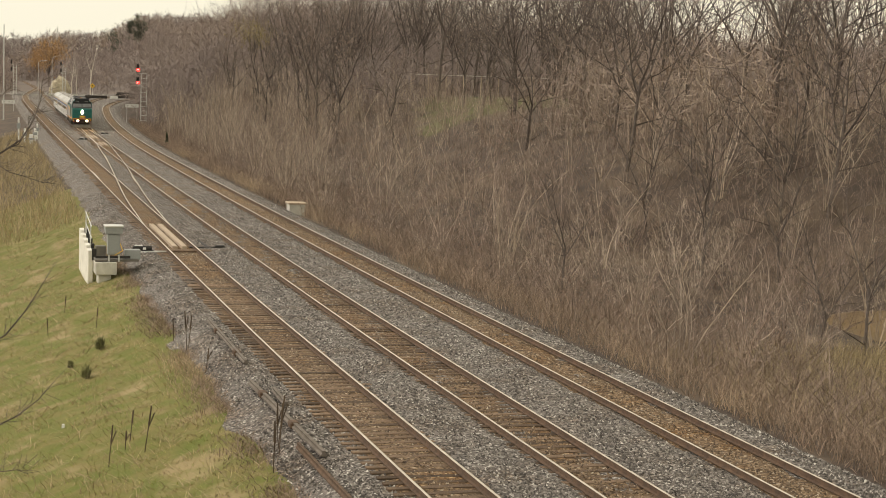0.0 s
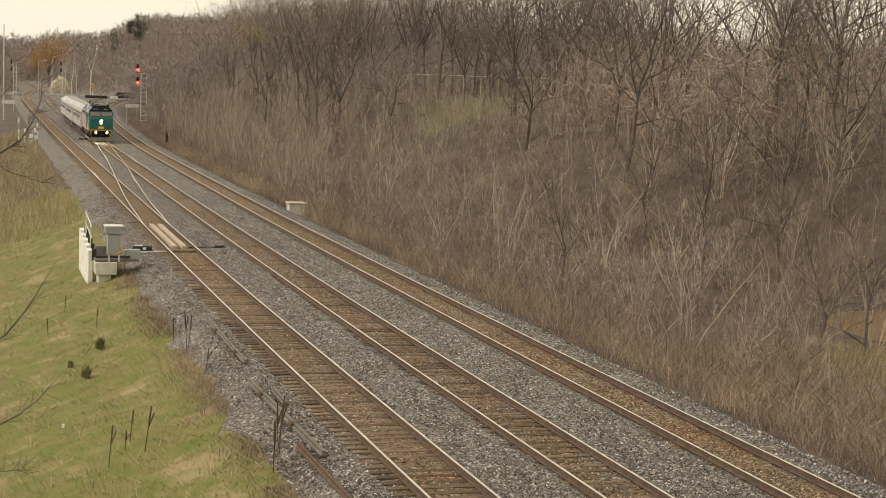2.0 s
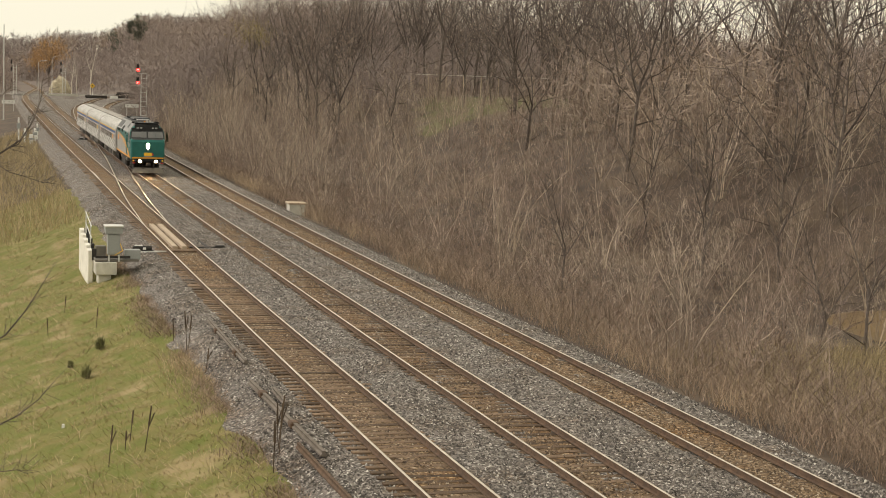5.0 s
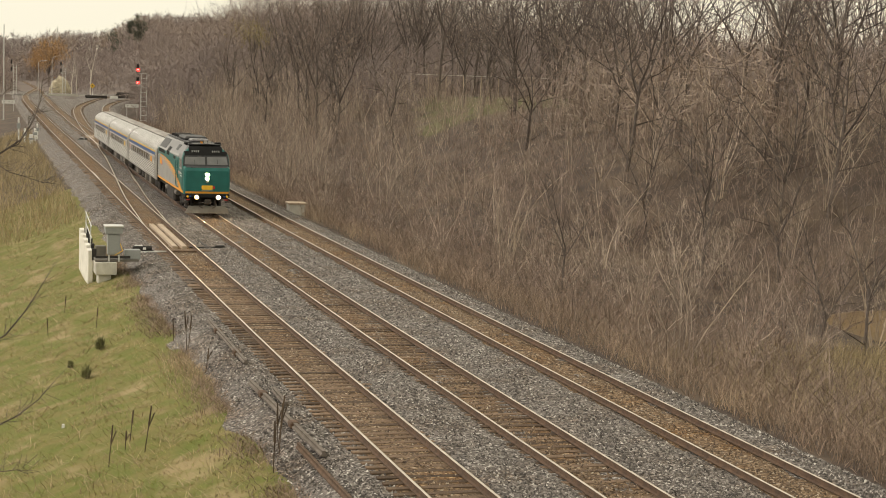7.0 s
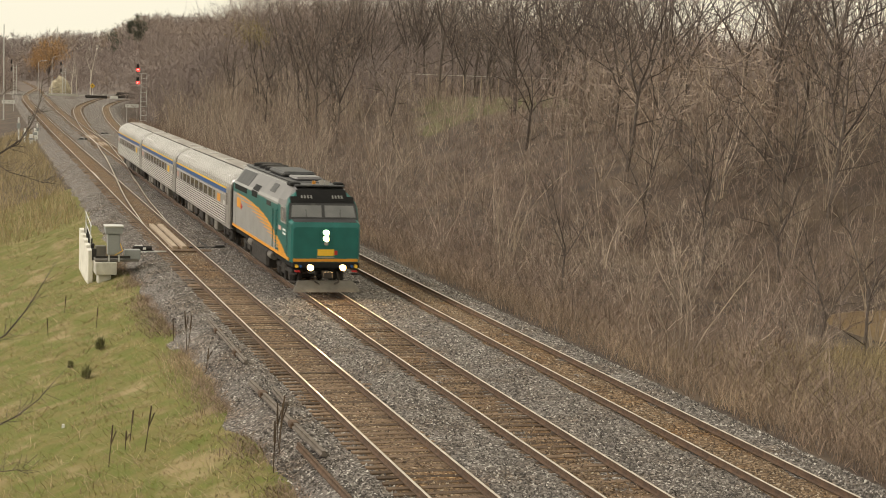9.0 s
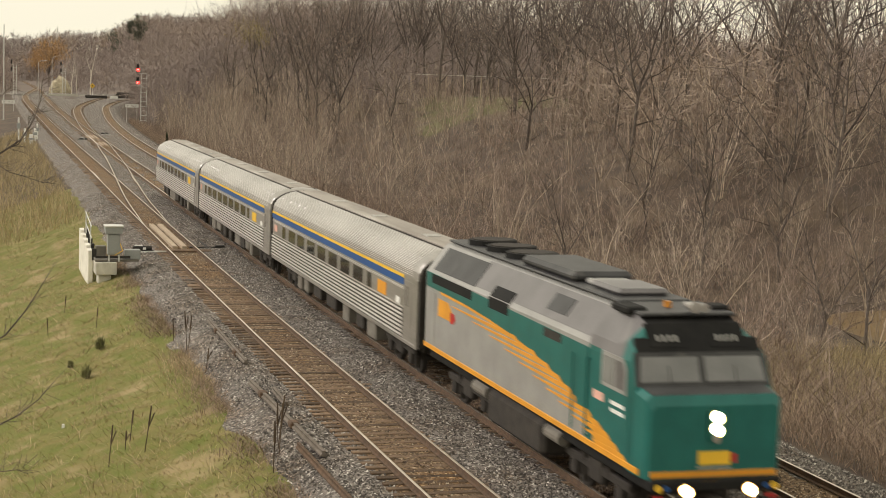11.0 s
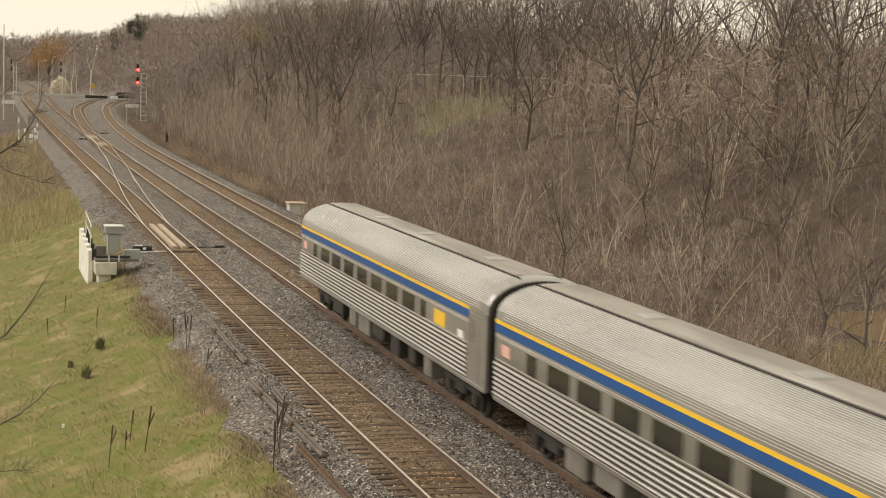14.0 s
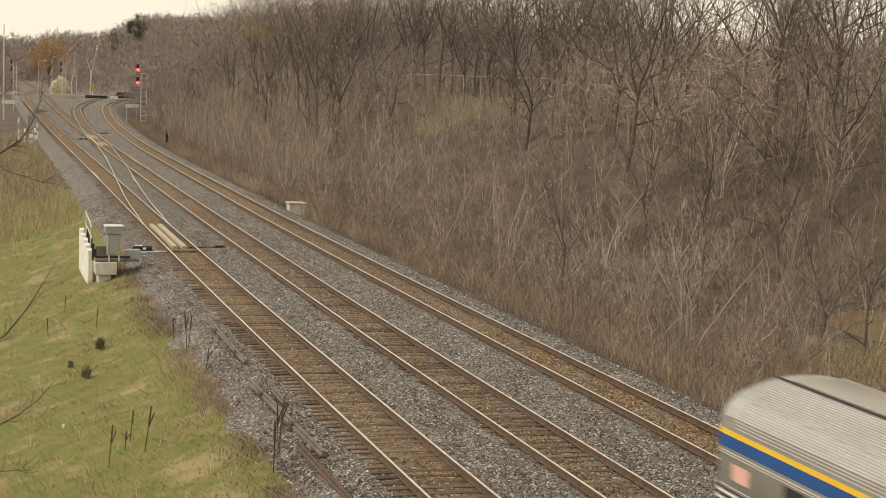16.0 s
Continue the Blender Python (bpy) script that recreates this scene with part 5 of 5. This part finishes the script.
def mound(x, y, rx, ry, h, material, name, label, category, seed):
    rng = random.Random(seed)
    rings = []
    ph = [rng.uniform(0, 6.28) for _ in range(4)]
    for j in range(10):
        u = j / 9
        r = (1 - u ** 2.6) ** 0.55 + 0.02
        rings.append([(x + rx * r * math.cos(a) * (1 + 0.15 * math.sin(3 * a + ph[0]) + 0.1 * math.sin(5 * a + ph[1] + u * 3)), y + ry * r * math.sin(a) * (1 + 0.12 * math.sin(4 * a + 5 * u + ph[3])), h * u * (1 + 0.18 * math.sin(a + ph[2])) + 0.25 * math.sin(7 * a + 9 * u)) for a in (6.2832 * i / 20 for i in range(20))])
    return solid(name, Geo().loft([[(px, py, pz + float(ground_z(x, y))) for px, py, pz in r] for r in rings]), material, label, category)


def evergreen(x, y, h, label, cat="evergreen tree", name="evergreen_tree", seed=1, r=0.32):
    rng = random.Random(seed)
    t = thing(name, label, cat, at=pose(x, y, float(ground_z(x, y)) - 0.05))
    part("trunk", Geo().tube((0, 0, 0), (0, 0, h * 0.9), h * 0.025, h * 0.006, n=7), BARK, t)
    g = Geo()
    for k in range(420):
        u = rng.random() ** 0.8
        a = rng.uniform(0, 6.28)
        rad = h * r * (1 - u) * rng.uniform(0.5, 1.1) + h * 0.03
        p = Vector((0, 0, h * (0.12 + 0.85 * u)))
        e = p + Vector((math.cos(a) * rad, math.sin(a) * rad, rng.uniform(-0.05, 0.12) * h))
        sd = Vector((-math.sin(a), math.cos(a), rng.uniform(-0.5, 0.5))) * h * 0.035
        m = p.lerp(e, 0.6)
        g.add([p, m - sd, e, m + sd], [(0, 1, 2, 3)])
    part("crown", g, NEEDLES, t, "dark green needles")


def low_bush(x, y, h, seed):
    rng = random.Random(seed)
    t = thing("juniper_bush", "small dark rounded bush on the grassy slope", "bush", "small dark bushes", at=pose(x, y, float(ground_z(x, y)) - 0.03))
    g = Geo()
    for k in range(260):
        v = Vector((rng.gauss(0, 1), rng.gauss(0, 1), abs(rng.gauss(0, 1)) + 0.3)).normalized() * h * rng.uniform(0.4, 1.0)
        v.x, v.y = v.x * 0.45, v.y * 0.45
        sd = Vector((rng.uniform(-1, 1), rng.uniform(-1, 1), rng.uniform(-1, 1))).normalized() * 0.02
        g.add([v * 0.55 - sd, v * 0.55 + sd, v + Vector((rng.uniform(-0.05, 0.05), rng.uniform(-0.05, 0.05), 0.04))], [(0, 1, 2)])
    part("foliage", g, JUNIPER, t)
    part("stem", Geo().tube((0, 0, 0), (0, 0, h * 0.6), 0.015, 0.008, n=5), BARK, t)


def leafy_far(x, y, z, r, material, label, seed, clumps=9, leaves=130, leaf=0.07, flat=0.8, deep=0.0):
    """A distant tree in leaf: trunk, limbs and loose clumps of small leaves; deep: how far the clumps reach down."""
    rng = random.Random(seed)
    z0 = float(ground_z(x, y)) - 0.2
    t = thing("budding_tree", label, "tree", at=pose(x, y, z0))
    zc = z - z0
    wood, g = Geo().tube((0, 0, 0), (0, 0, zc), r * 0.028, r * 0.012, n=7), Geo()
    for c in range(clumps):
        a, k = rng.uniform(0, 6.28), rng.random() ** 0.5
        m = Vector((math.cos(a) * r * 0.75 * k, math.sin(a) * r * 0.75 * k, zc + rng.uniform(-1, 0.9) * r * flat * math.sqrt(1.05 - k * k) - deep * rng.random()))
        wood.tube((0, 0, max(zc * 0.3, m.z - r * 0.9)), m, r * 0.018, r * 0.006, n=4, caps=False)
        cr = r * rng.uniform(0.28, 0.5)
        for k in range(leaves):
            v = Vector((rng.gauss(0, 0.8), rng.gauss(0, 0.8), rng.gauss(0, 0.6))) * cr
            p = [m + v + Vector((rng.uniform(-1, 1), rng.uniform(-1, 1), rng.uniform(-1, 1))).normalized() * r * leaf for _ in range(3)]
            g.add(p, [(0, 1, 2)])
    part("trunk", wood, BARK, t)
    part("crown", g, material, t)


def dead_stalk(x, y, h, seed):
    rng = random.Random(seed)
    t = thing("dead_weed_stalk", "dark dead weed stalk standing in the grass", "weed stalk", "dead weed stalks", at=pose(x, y, max(float(ground_z(x, y)), -2.5) - 0.05, rng.uniform(-6, 6), rng.uniform(-6, 6), 0))
    g = Geo().tube((0, 0, 0), (0.02, 0, h * 0.6), 0.014, 0.012, n=5).tube((0.02, 0, h * 0.6), (0.03, 0, h), 0.028, 0.018, n=6)
    if rng.random() < 0.5:
        g.tube((0.02, 0, h * 0.55), (0.14, 0.05, h * 0.85), 0.014, 0.018, n=5)
    part("stem", g, STALK, t)


def near_branch_tree():
    """A leafless tree on the embankment whose outer branches reach into view."""
    rng = random.Random(3)
    t = thing("bare_tree", "leafless dark tree on the grass, outer branches reaching out", "tree")
    gx, gy = -1.4, 38.0
    gz = float(ground_z(gx, gy))
    trunk, twig = Geo(), Geo()
    pts = [Vector((gx, gy, gz - 0.3)), Vector((gx + 0.1, gy, 1.0)), Vector((gx - 0.1, gy, 4.5)), Vector((gx + 0.1, gy, 8.0)), Vector((gx, gy, 10.5))]
    for a, b, r0, r1 in zip(pts, pts[1:], (0.16, 0.14, 0.11, 0.07), (0.14, 0.11, 0.07, 0.03)):
        trunk.tube(a, b, r0, r1, n=8, caps=False)

    def run(p, ways, r, geo):
        for i, w in enumerate(ways):
            q = p + Vector(w)
            geo.tube(p, q, r * (1 - i / len(ways) * 0.8), r * (1 - (i + 1) / len(ways) * 0.8), n=5, caps=False)
            for k in range(6):
                s = p.lerp(q, rng.random())
                e = s + Vector((rng.uniform(0.0, 0.45), rng.uniform(-0.3, 0.3), rng.uniform(-0.15, 0.5)))
                twig.tube(s, e, 0.006, 0.003, n=3, caps=False)
                if rng.random() < 0.6:
                    twig.tube(s.lerp(e, 0.5), s.lerp(e, 0.5) + Vector((rng.uniform(-0.05, 0.3), rng.uniform(-0.2, 0.2), rng.uniform(-0.1, 0.25))), 0.004, 0.002, n=3, caps=False)
            p = q
        return p

    limb_a = Vector((gx, gy, 5.6))
    run(limb_a, [(0.9, 0, 0.5), (0.8, 0, 0.6), (0.7, 0.1, 0.45), (0.35, 0, 0.25), (0.25, 0, 0.4), (0.16, 0, 0.45), (0.03, 0, 0.45)], 0.032, trunk)
    run(Vector((gx + 2.45, gy + 0.1, 7.2)), [(0.25, 0, 0.1), (0.2, 0, 0.35), (0.02, 0, 0.5)], 0.016, twig)
    run(Vector((gx + 2.2, gy, 6.9)), [(0.3, 0, -0.2), (0.35, 0, -0.1), (0.35, 0, -0.12), (0.3, 0, 0.02)], 0.012, twig)
    run(Vector((gx, gy, 2.2)), [(1.0, 0, 0.3), (0.9, 0, 0.3), (0.55, 0, 0.35), (0.4, 0, 0.5), (0.25, 0, 0.4), (0.15, 0, 0.25)], 0.03, trunk)
    run(Vector((gx, gy, 0.4)), [(1.1, 0, 0.3), (1.0, 0, 0.35), (0.6, 0, 0.3), (0.45, 0, 0.35), (0.3, 0, 0.35)], 0.028, trunk)
    run(Vector((gx, gy, -0.6)), [(1.2, 0, 0.5), (1.0, 0, 0.2), (0.5, 0, 0.05), (0.25, 0, -0.1)], 0.02, trunk)
    run(Vector((gx, gy, 7.6)), [(0.9, 0, 0.4), (0.9, 0, 0.2), (0.5, 0, 0.1), (0.3, 0, 0.3)], 0.03, trunk)
    part("trunk", trunk, BARK, t)
    part("crown", twig, BARK, t)


def build_lineside():
    equipment_pad()
    switch_machine(9.1, 87.4, 1, "black switch machine with grey motor beside the turnout")
    switch_machine(15.6, 223, 1, "black switch machine beside the far turnout")
    switch_machine(19.9, 243, -1, "black switch machine between the diverging tracks")
    # pale cover boards between the rails at the turnouts
    for y0, y1, offs, line in ((88.3, 101.3, (-0.22, 0.26), TRACK_A), (206.5, 214.5, (-0.75, -0.25, 0.25), TRACK_B), (226, 236, (-0.7, -0.2, 0.3), TRACK_B)):
        for o in offs:
            g = Geo().loft([[(float(line(y)) + o + dx, y, dz) for dx, dz in ((-0.13, -0.19), (0.13, -0.19), (0.13, -0.05), (-0.13, -0.05))] for y in np.linspace(y0, y1, 5)])
            solid("cover_board", g, BOARD, "pale weathered wooden cover board between the rails", "board", "cover boards")
    solid("switch_rod_plate", Geo().box(10.3, 12.6, 86.7, 87.3, -0.2, -0.1, 0.02), TIE, "rusty plate across the track at the switch", "plate")
    solid("throw_rod", Geo().box(11.7, 13.3, 88.6, 88.75, -0.17, -0.10, 0.01).box(12.6, 12.72, 88.4, 92.5, -0.19, -0.12, 0.01).box(13.0, 13.5, 88.45, 88.75, -0.2, -0.02, 0.02), DARK, "black switch linkage outside the rail", "switch linkage")
    # guard rails opposite the crossings
    for line, off, a, b in ((TRACK_A, -0.66, 143, 152), (TRACK_B, 0.66, 168, 177), (CROSSOVER, 0.66, 138, 148), (CROSSOVER, -0.66, 172, 182)):
        g = rail_geo(line, off, a, b)
        solid("guard_rail", g, (RAIL_RUST, RAIL_TOP), "short rusty guard rail beside the running rail", "guard rail", "guard rails")
    lying_rail(9.0, 62.6, 8.86, 53.2, -0.19, OLDRAIL, "old grey rail lying on the ballast shoulder", 0.15, 0.12)
    lying_rail(8.46, 49.8, 8.62, 40.0, -0.23, OLDRAIL, "old grey jointed rail lying on the ballast", 0.17, 0.14)
    lying_rail(8.9, 48.4, 8.86, 46.2, -0.2, OLDRAIL, "short piece of old rail on the ballast", 0.16, 0.13)
    lying_rail(8.3, 41.6, 8.42, 30.0, -0.36, RAIL_RUST, "rusty red-brown rail lying at the ballast's foot", 0.13, 0.15)
    for x, y in ((8.49, 47.9), (8.56, 43.6), (8.96, 60.0), (8.89, 55.2)):
        solid("joint_bar", Geo().box(x - 0.12, x + 0.12, y - 0.2, y + 0.2, -0.26, -0.08, 0.03), RAIL_RUST, "rusty joint bar clamped on an old rail", "joint bar", "joint bars")
    t = thing("concrete_box", "pale yellowish concrete culvert box in the brush", "concrete box")
    part("lid", Geo().box(22.15, 23.45, 116.4, 117.8, 0.0, 0.12, 0.02), BOARD, t)
    part("body", Geo().box(22.25, 23.35, 116.5, 117.7, -1.0, 0.0, 0.02), CONCRETE, t)
    # signals, boards and poles
    signal_mast(32.6, 318, -0.9, 10.1, True, "tall railway signal with two lit red lamps on ladder mast")
    signal_mast(35.0, 600, -0.8, 10.8, False, "distant dark railway signal on a ladder mast")
    signal_mast(17.9, 577, -0.8, 10.9, False, "distant dark railway signal beside the road crossing")
    name_board(30.9, 317, -0.9, 2.4, 0.62, 2.9, "white name board with dark lettering on two posts")
    name_board(10.8, 380, -0.8, 2.8, 0.75, 1.6, "white board with dark lettering beside the line")
    solid("pole", Geo().tube((8.5, 330, -1.2), (8.5, 330, 16.5), 0.14, 0.09, n=8), GALV, "tall thin grey pole beside the tracks", "pole")
    for x, y, h in ((31.4, 600, 12.6), (28.6, 640, 11.0)):
        t = thing("street_lamp", "grey street lamp with a curved arm by the road", "street lamp", "street lamps", at=pose(x, y, -0.8))
        part("pole", Geo().tube((0, 0, 0), (0, 0, h), 0.13, 0.08, n=8), GALV, t)
        part("arm", Geo().tube((0, 0, h), (0.9, 0, h + 0.7), 0.06, n=6).tube((0.9, 0, h + 0.7), (2.3, 0, h + 0.9), 0.05, n=6), GALV, t)
        part("lamp_head", Geo().box(2.1, 3.0, -0.15, 0.15, h + 0.82, h + 0.98, 0.04), WHITE, t)
    t = thing("warning_sign", "yellow diamond warning sign on a post", "road sign", at=pose(43.5, 580, -0.9))
    part("post", Geo().tube((0, 0.05, 0), (0, 0.05, 4.2), 0.05, n=6), GALV, t)
    part("plate", Geo().loft([[(0, 0, 3.1), (0.85, 0, 3.95), (0, 0, 4.8), (-0.85, 0, 3.95)], [(0, -0.03, 3.1), (0.85, -0.03, 3.95), (0, -0.03, 4.8), (-0.85, -0.03, 3.95)]]), YELLOW, t, "yellow plate")
    part("symbol", Geo().box(-0.25, 0.25, -0.045, -0.03, 3.75, 4.15, 0.0), DARK, t)
    # the level crossing and what stands by it
    solid("road", Geo().loft([[(x, y, -0.06 if 8 < x < 60 else -0.3) for y in (561, 571)] for x in (-80, 5, 14, 20, 30, 45, 80)], closed=False), ASPHALT, "pale worn road across the tracks", "road", kind="structure")
    solid("barrier_wall", Geo().box(28, 37.2, 556.0, 556.4, -0.8, 0.5, 0.03), CONCRETE, "low pale concrete barrier beside the road", "barrier")
    mound(34.6, 618, 3.5, 3.2, 5.8, EARTH, "earth_bank", "bare pale earth bank beside the road", "earth bank", 4)
    for x, y, w, n, seed in ((41.0, 531, 6.6, 3, 1), (51.2, 546, 6.2, 5, 2)):
        rng = random.Random(seed)
        t = thing("sleeper_stack", "dark stack of old sleepers beside the branch line", "sleeper stack", "sleeper stacks", at=pose(x, y, -0.75))
        for j in range(n):
            for k in range(4):
                part("sleeper", Geo().box(-w / 2 + rng.uniform(0, 0.8), w / 2 - rng.uniform(0, 0.9), k * 0.32, k * 0.32 + 0.27, j * 0.48, j * 0.48 + 0.44, 0.03), GRIME_SHADE, t)
    solid("white_slab", Geo().box(45.6, 47.8, 534.5, 535.5, -0.6, 0.5, 0.05), WHITE, "white slab lying beside the sleeper stacks", "slab")
    for x, y, w, h in ((8.2, 240.5, 0.22, 3.0), (8.7, 232, 0.25, 1.7), (9.3, 226, 0.5, 0.9), (9.9, 229, 0.3, 1.4), (10.4, 234, 0.24, 1.9)):
        z = float(ground_z(x, y))
        t = thing("white_post", "white-painted post and box beside the track", "post", "white posts", at=pose(x, y, z))
        part("post", Geo().box(-w / 2, w / 2, -0.15, 0.15, -0.2, h + 0.3, 0.04), WHITE, t)
        part("box", Geo().box(-w / 2 - 0.12, w / 2 + 0.12, -0.2, 0.2, h * 0.6, h * 0.85, 0.03), CABINET, t)
    # plants on the grass
    for i, (x, y, h) in enumerate(((5.2, 64.2, 0.85), (4.4, 59.9, 0.75), (4.03, 62.7, 0.45))):
        low_bush(x, y, h * 0.85, 20 + i)
    evergreen(25.9, 220, 1.9, "small dark conifer beside the ballast", "conifer", "conifer", 31, 0.2)
    rng = random.Random(8)
    for i, (x, y, h) in enumerate(((4.05, 46.8, 1.25), (4.8, 48.6, 0.95), (5.05, 47.0, 1.4), (4.6, 47.9, 0.6), (7.75, 58.9, 1.5), (7.85, 59.4, 1.3), (7.8, 54.7, 0.9), (7.6, 61.5, 0.9), (7.95, 42.6, 1.6), (8.0, 42.9, 1.35), (7.55, 40.9, 1.3), (7.6, 41.2, 1.1), (7.9, 42.1, 1.5), (5.5, 70.0, 0.9), (4.6, 76.0, 0.8), (3.7, 72.0, 0.8))):
        dead_stalk(x, y, h, i)
    solid("paper_scrap", Geo().box(3.18, 3.27, 53.3, 53.42, float(ground_z(3.2, 53.4)) - 0.02, float(ground_z(3.2, 53.4)) + 0.12, 0.02), WHITE, "crumpled white paper scrap lying in the grass", "litter")
    leafy_far(77.0, 760, 31.4, 3.0, PINE, "dark pine crown above the bare wood", 41, 16, 130, 0.11, 1.0, 8.0)
    leafy_far(72.8, 762, 29.6, 2.0, PINE, "smaller dark pine beside a taller one", 42, 12, 120, 0.13, 1.0, 6.0)
    leafy_far(65.0, 755, 23.5, 3.6, PINE, "dull green pine standing in the bare wood", 43, 12, 60, 0.10, 1.0, 4.0)
    leafy_far(40.5, 800, 18.2, 7.6, RUSSET, "distant tree in russet-orange young leaf", 51, 24, 110, 0.062, 0.8, 4.0)
    leafy_far(35.5, 805, 13.5, 5.0, RUSSET, "distant tree in russet-orange young leaf", 52, 14, 100, 0.07, 0.8, 3.0)
    leafy_far(44.0, 262, 15.2, 3.4, WILLOW, "tree in yellowish young leaf within the wood", 53, 14, 110, 0.035, 0.5)
    # pale rail fence behind the meadow
    t = thing("field_fence", "pale rail fence along the meadow behind the wood", "fence")
    ends = [(54.5 + 2.1 * k, 207.0 - 0.6 * k) for k in range(11)]
    for (xa, ya), (xb, yb) in zip(ends, ends[1:]):
        part("rail", Geo().tube((xa, ya, 9.45), (xb, yb, 9.45), 0.045, n=6), CONCRETE, t)
    for xa, ya in ends:
        part("post", Geo().tube((xa, ya, float(ground_z(xa, ya)) - 0.2), (xa, ya, 9.5), 0.07, n=6), BOARD, t)
    # muddy pond behind the trees
    ring = [(POND[0] + POND[2] * 1.02 * math.cos(a), POND[1] + POND[3] * 1.02 * math.sin(a), -1.95) for a in (6.2832 * i / 40 for i in range(40))]
    solid("pond", Geo().add(ring, [tuple(range(40))]), MUD, "muddy brown pond behind the trackside trees", "pond", kind="structure")
    near_branch_tree()


def reeds(rng, n):
    y = 112 + 150 * rng.random(n)
    x = bed_left(y) - 0.2 - 8 * rng.random(n)
    return x, y


def verge(rng, n):
    y = 33 + 62 * rng.random(n)
    x = bed_left(y) + rng.normal(0.05, 0.42, n)
    k = np.sin(y * 0.9) + np.sin(y * 0.37 + 1) + rng.normal(0, 0.5, n) > -0.6
    return x[k], y[k]


# ---- assembly ----
build_ground()
build_ballast()
LOCO, LOCO_WHEELS = build_locomotive()
COACHES = [build_coach(i) for i in range(3)]
build_woods()
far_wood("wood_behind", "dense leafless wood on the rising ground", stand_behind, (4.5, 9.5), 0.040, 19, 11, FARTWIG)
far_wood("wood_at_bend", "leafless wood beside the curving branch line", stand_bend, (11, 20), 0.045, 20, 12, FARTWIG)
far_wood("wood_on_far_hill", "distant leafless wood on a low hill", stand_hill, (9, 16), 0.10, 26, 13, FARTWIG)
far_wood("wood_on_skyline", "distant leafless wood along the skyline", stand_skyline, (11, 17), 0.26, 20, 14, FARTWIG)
stalks("brush", "reddish-brown dry brush along the ballast's edge", "brush", BRUSH, brush_band, 46000, 1, 0.35, 1.5, 0.010, 0.55, 2)
stalks("thicket", "tangled brown undergrowth of the wood", "undergrowth", UNDERWOOD, thicket, 44000, 2, 0.6, 2.8, 0.012, 0.95, 4)
stalks("grass", "short spring grass with dry tufts on the embankment", "grass", BLADE, lawn, 85000, 3, 0.05, 0.17, 0.011, 1.3)
stalks("dry_reeds", "tall straw-coloured dry grass beside the track", "dry grass", STRAW, reeds, 15000, 4, 0.4, 1.4, 0.016)
stalks("verge_weeds", "tan dry weeds along the ballast's foot", "weeds", BRUSH, verge, 26000, 5, 0.05, 0.32, 0.011, 0.9)
stalks("straw_tufts", "pale dry grass tufts bent over the slope", "dry grass", STRAW, straw, 50000, 6, 0.10, 0.30, 0.012, 1.5)
stalks("bank_grass", "pale dry grass on the bank before the pond", "dry grass", STRAW, bank, 26000, 9, 0.3, 1.3, 0.008, 0.5)
scree("ballast_stones", "loose grey crushed stones on the ballast bed", LOOSE_GREY, bed_stones, 85000, 7, 0.040)
scree("rusty_stones", "loose rust-stained stones between the rails", LOOSE_RUSTY, rusty_stones, 26000, 8, 0.036)
build_lineside()
build_track(TRACK_A, "railway track with dark weathered sleepers", -60, 760, 0.0)
build_track(TRACK_B, "railway main track with half-buried sleepers", -60, 1250, -0.014, bed=-0.018)
build_track(TRACK_C, "railway track that curves away behind the signal", -60, 700, -0.05, bed=-0.008)
build_track(TRACK_D, "railway branch track curving off beyond the junction", 212, 700, -0.01, 212, 0)
build_track(CROSSOVER, "crossover track between two main tracks", 100, 226, -0.005, 100, 0)
motions()
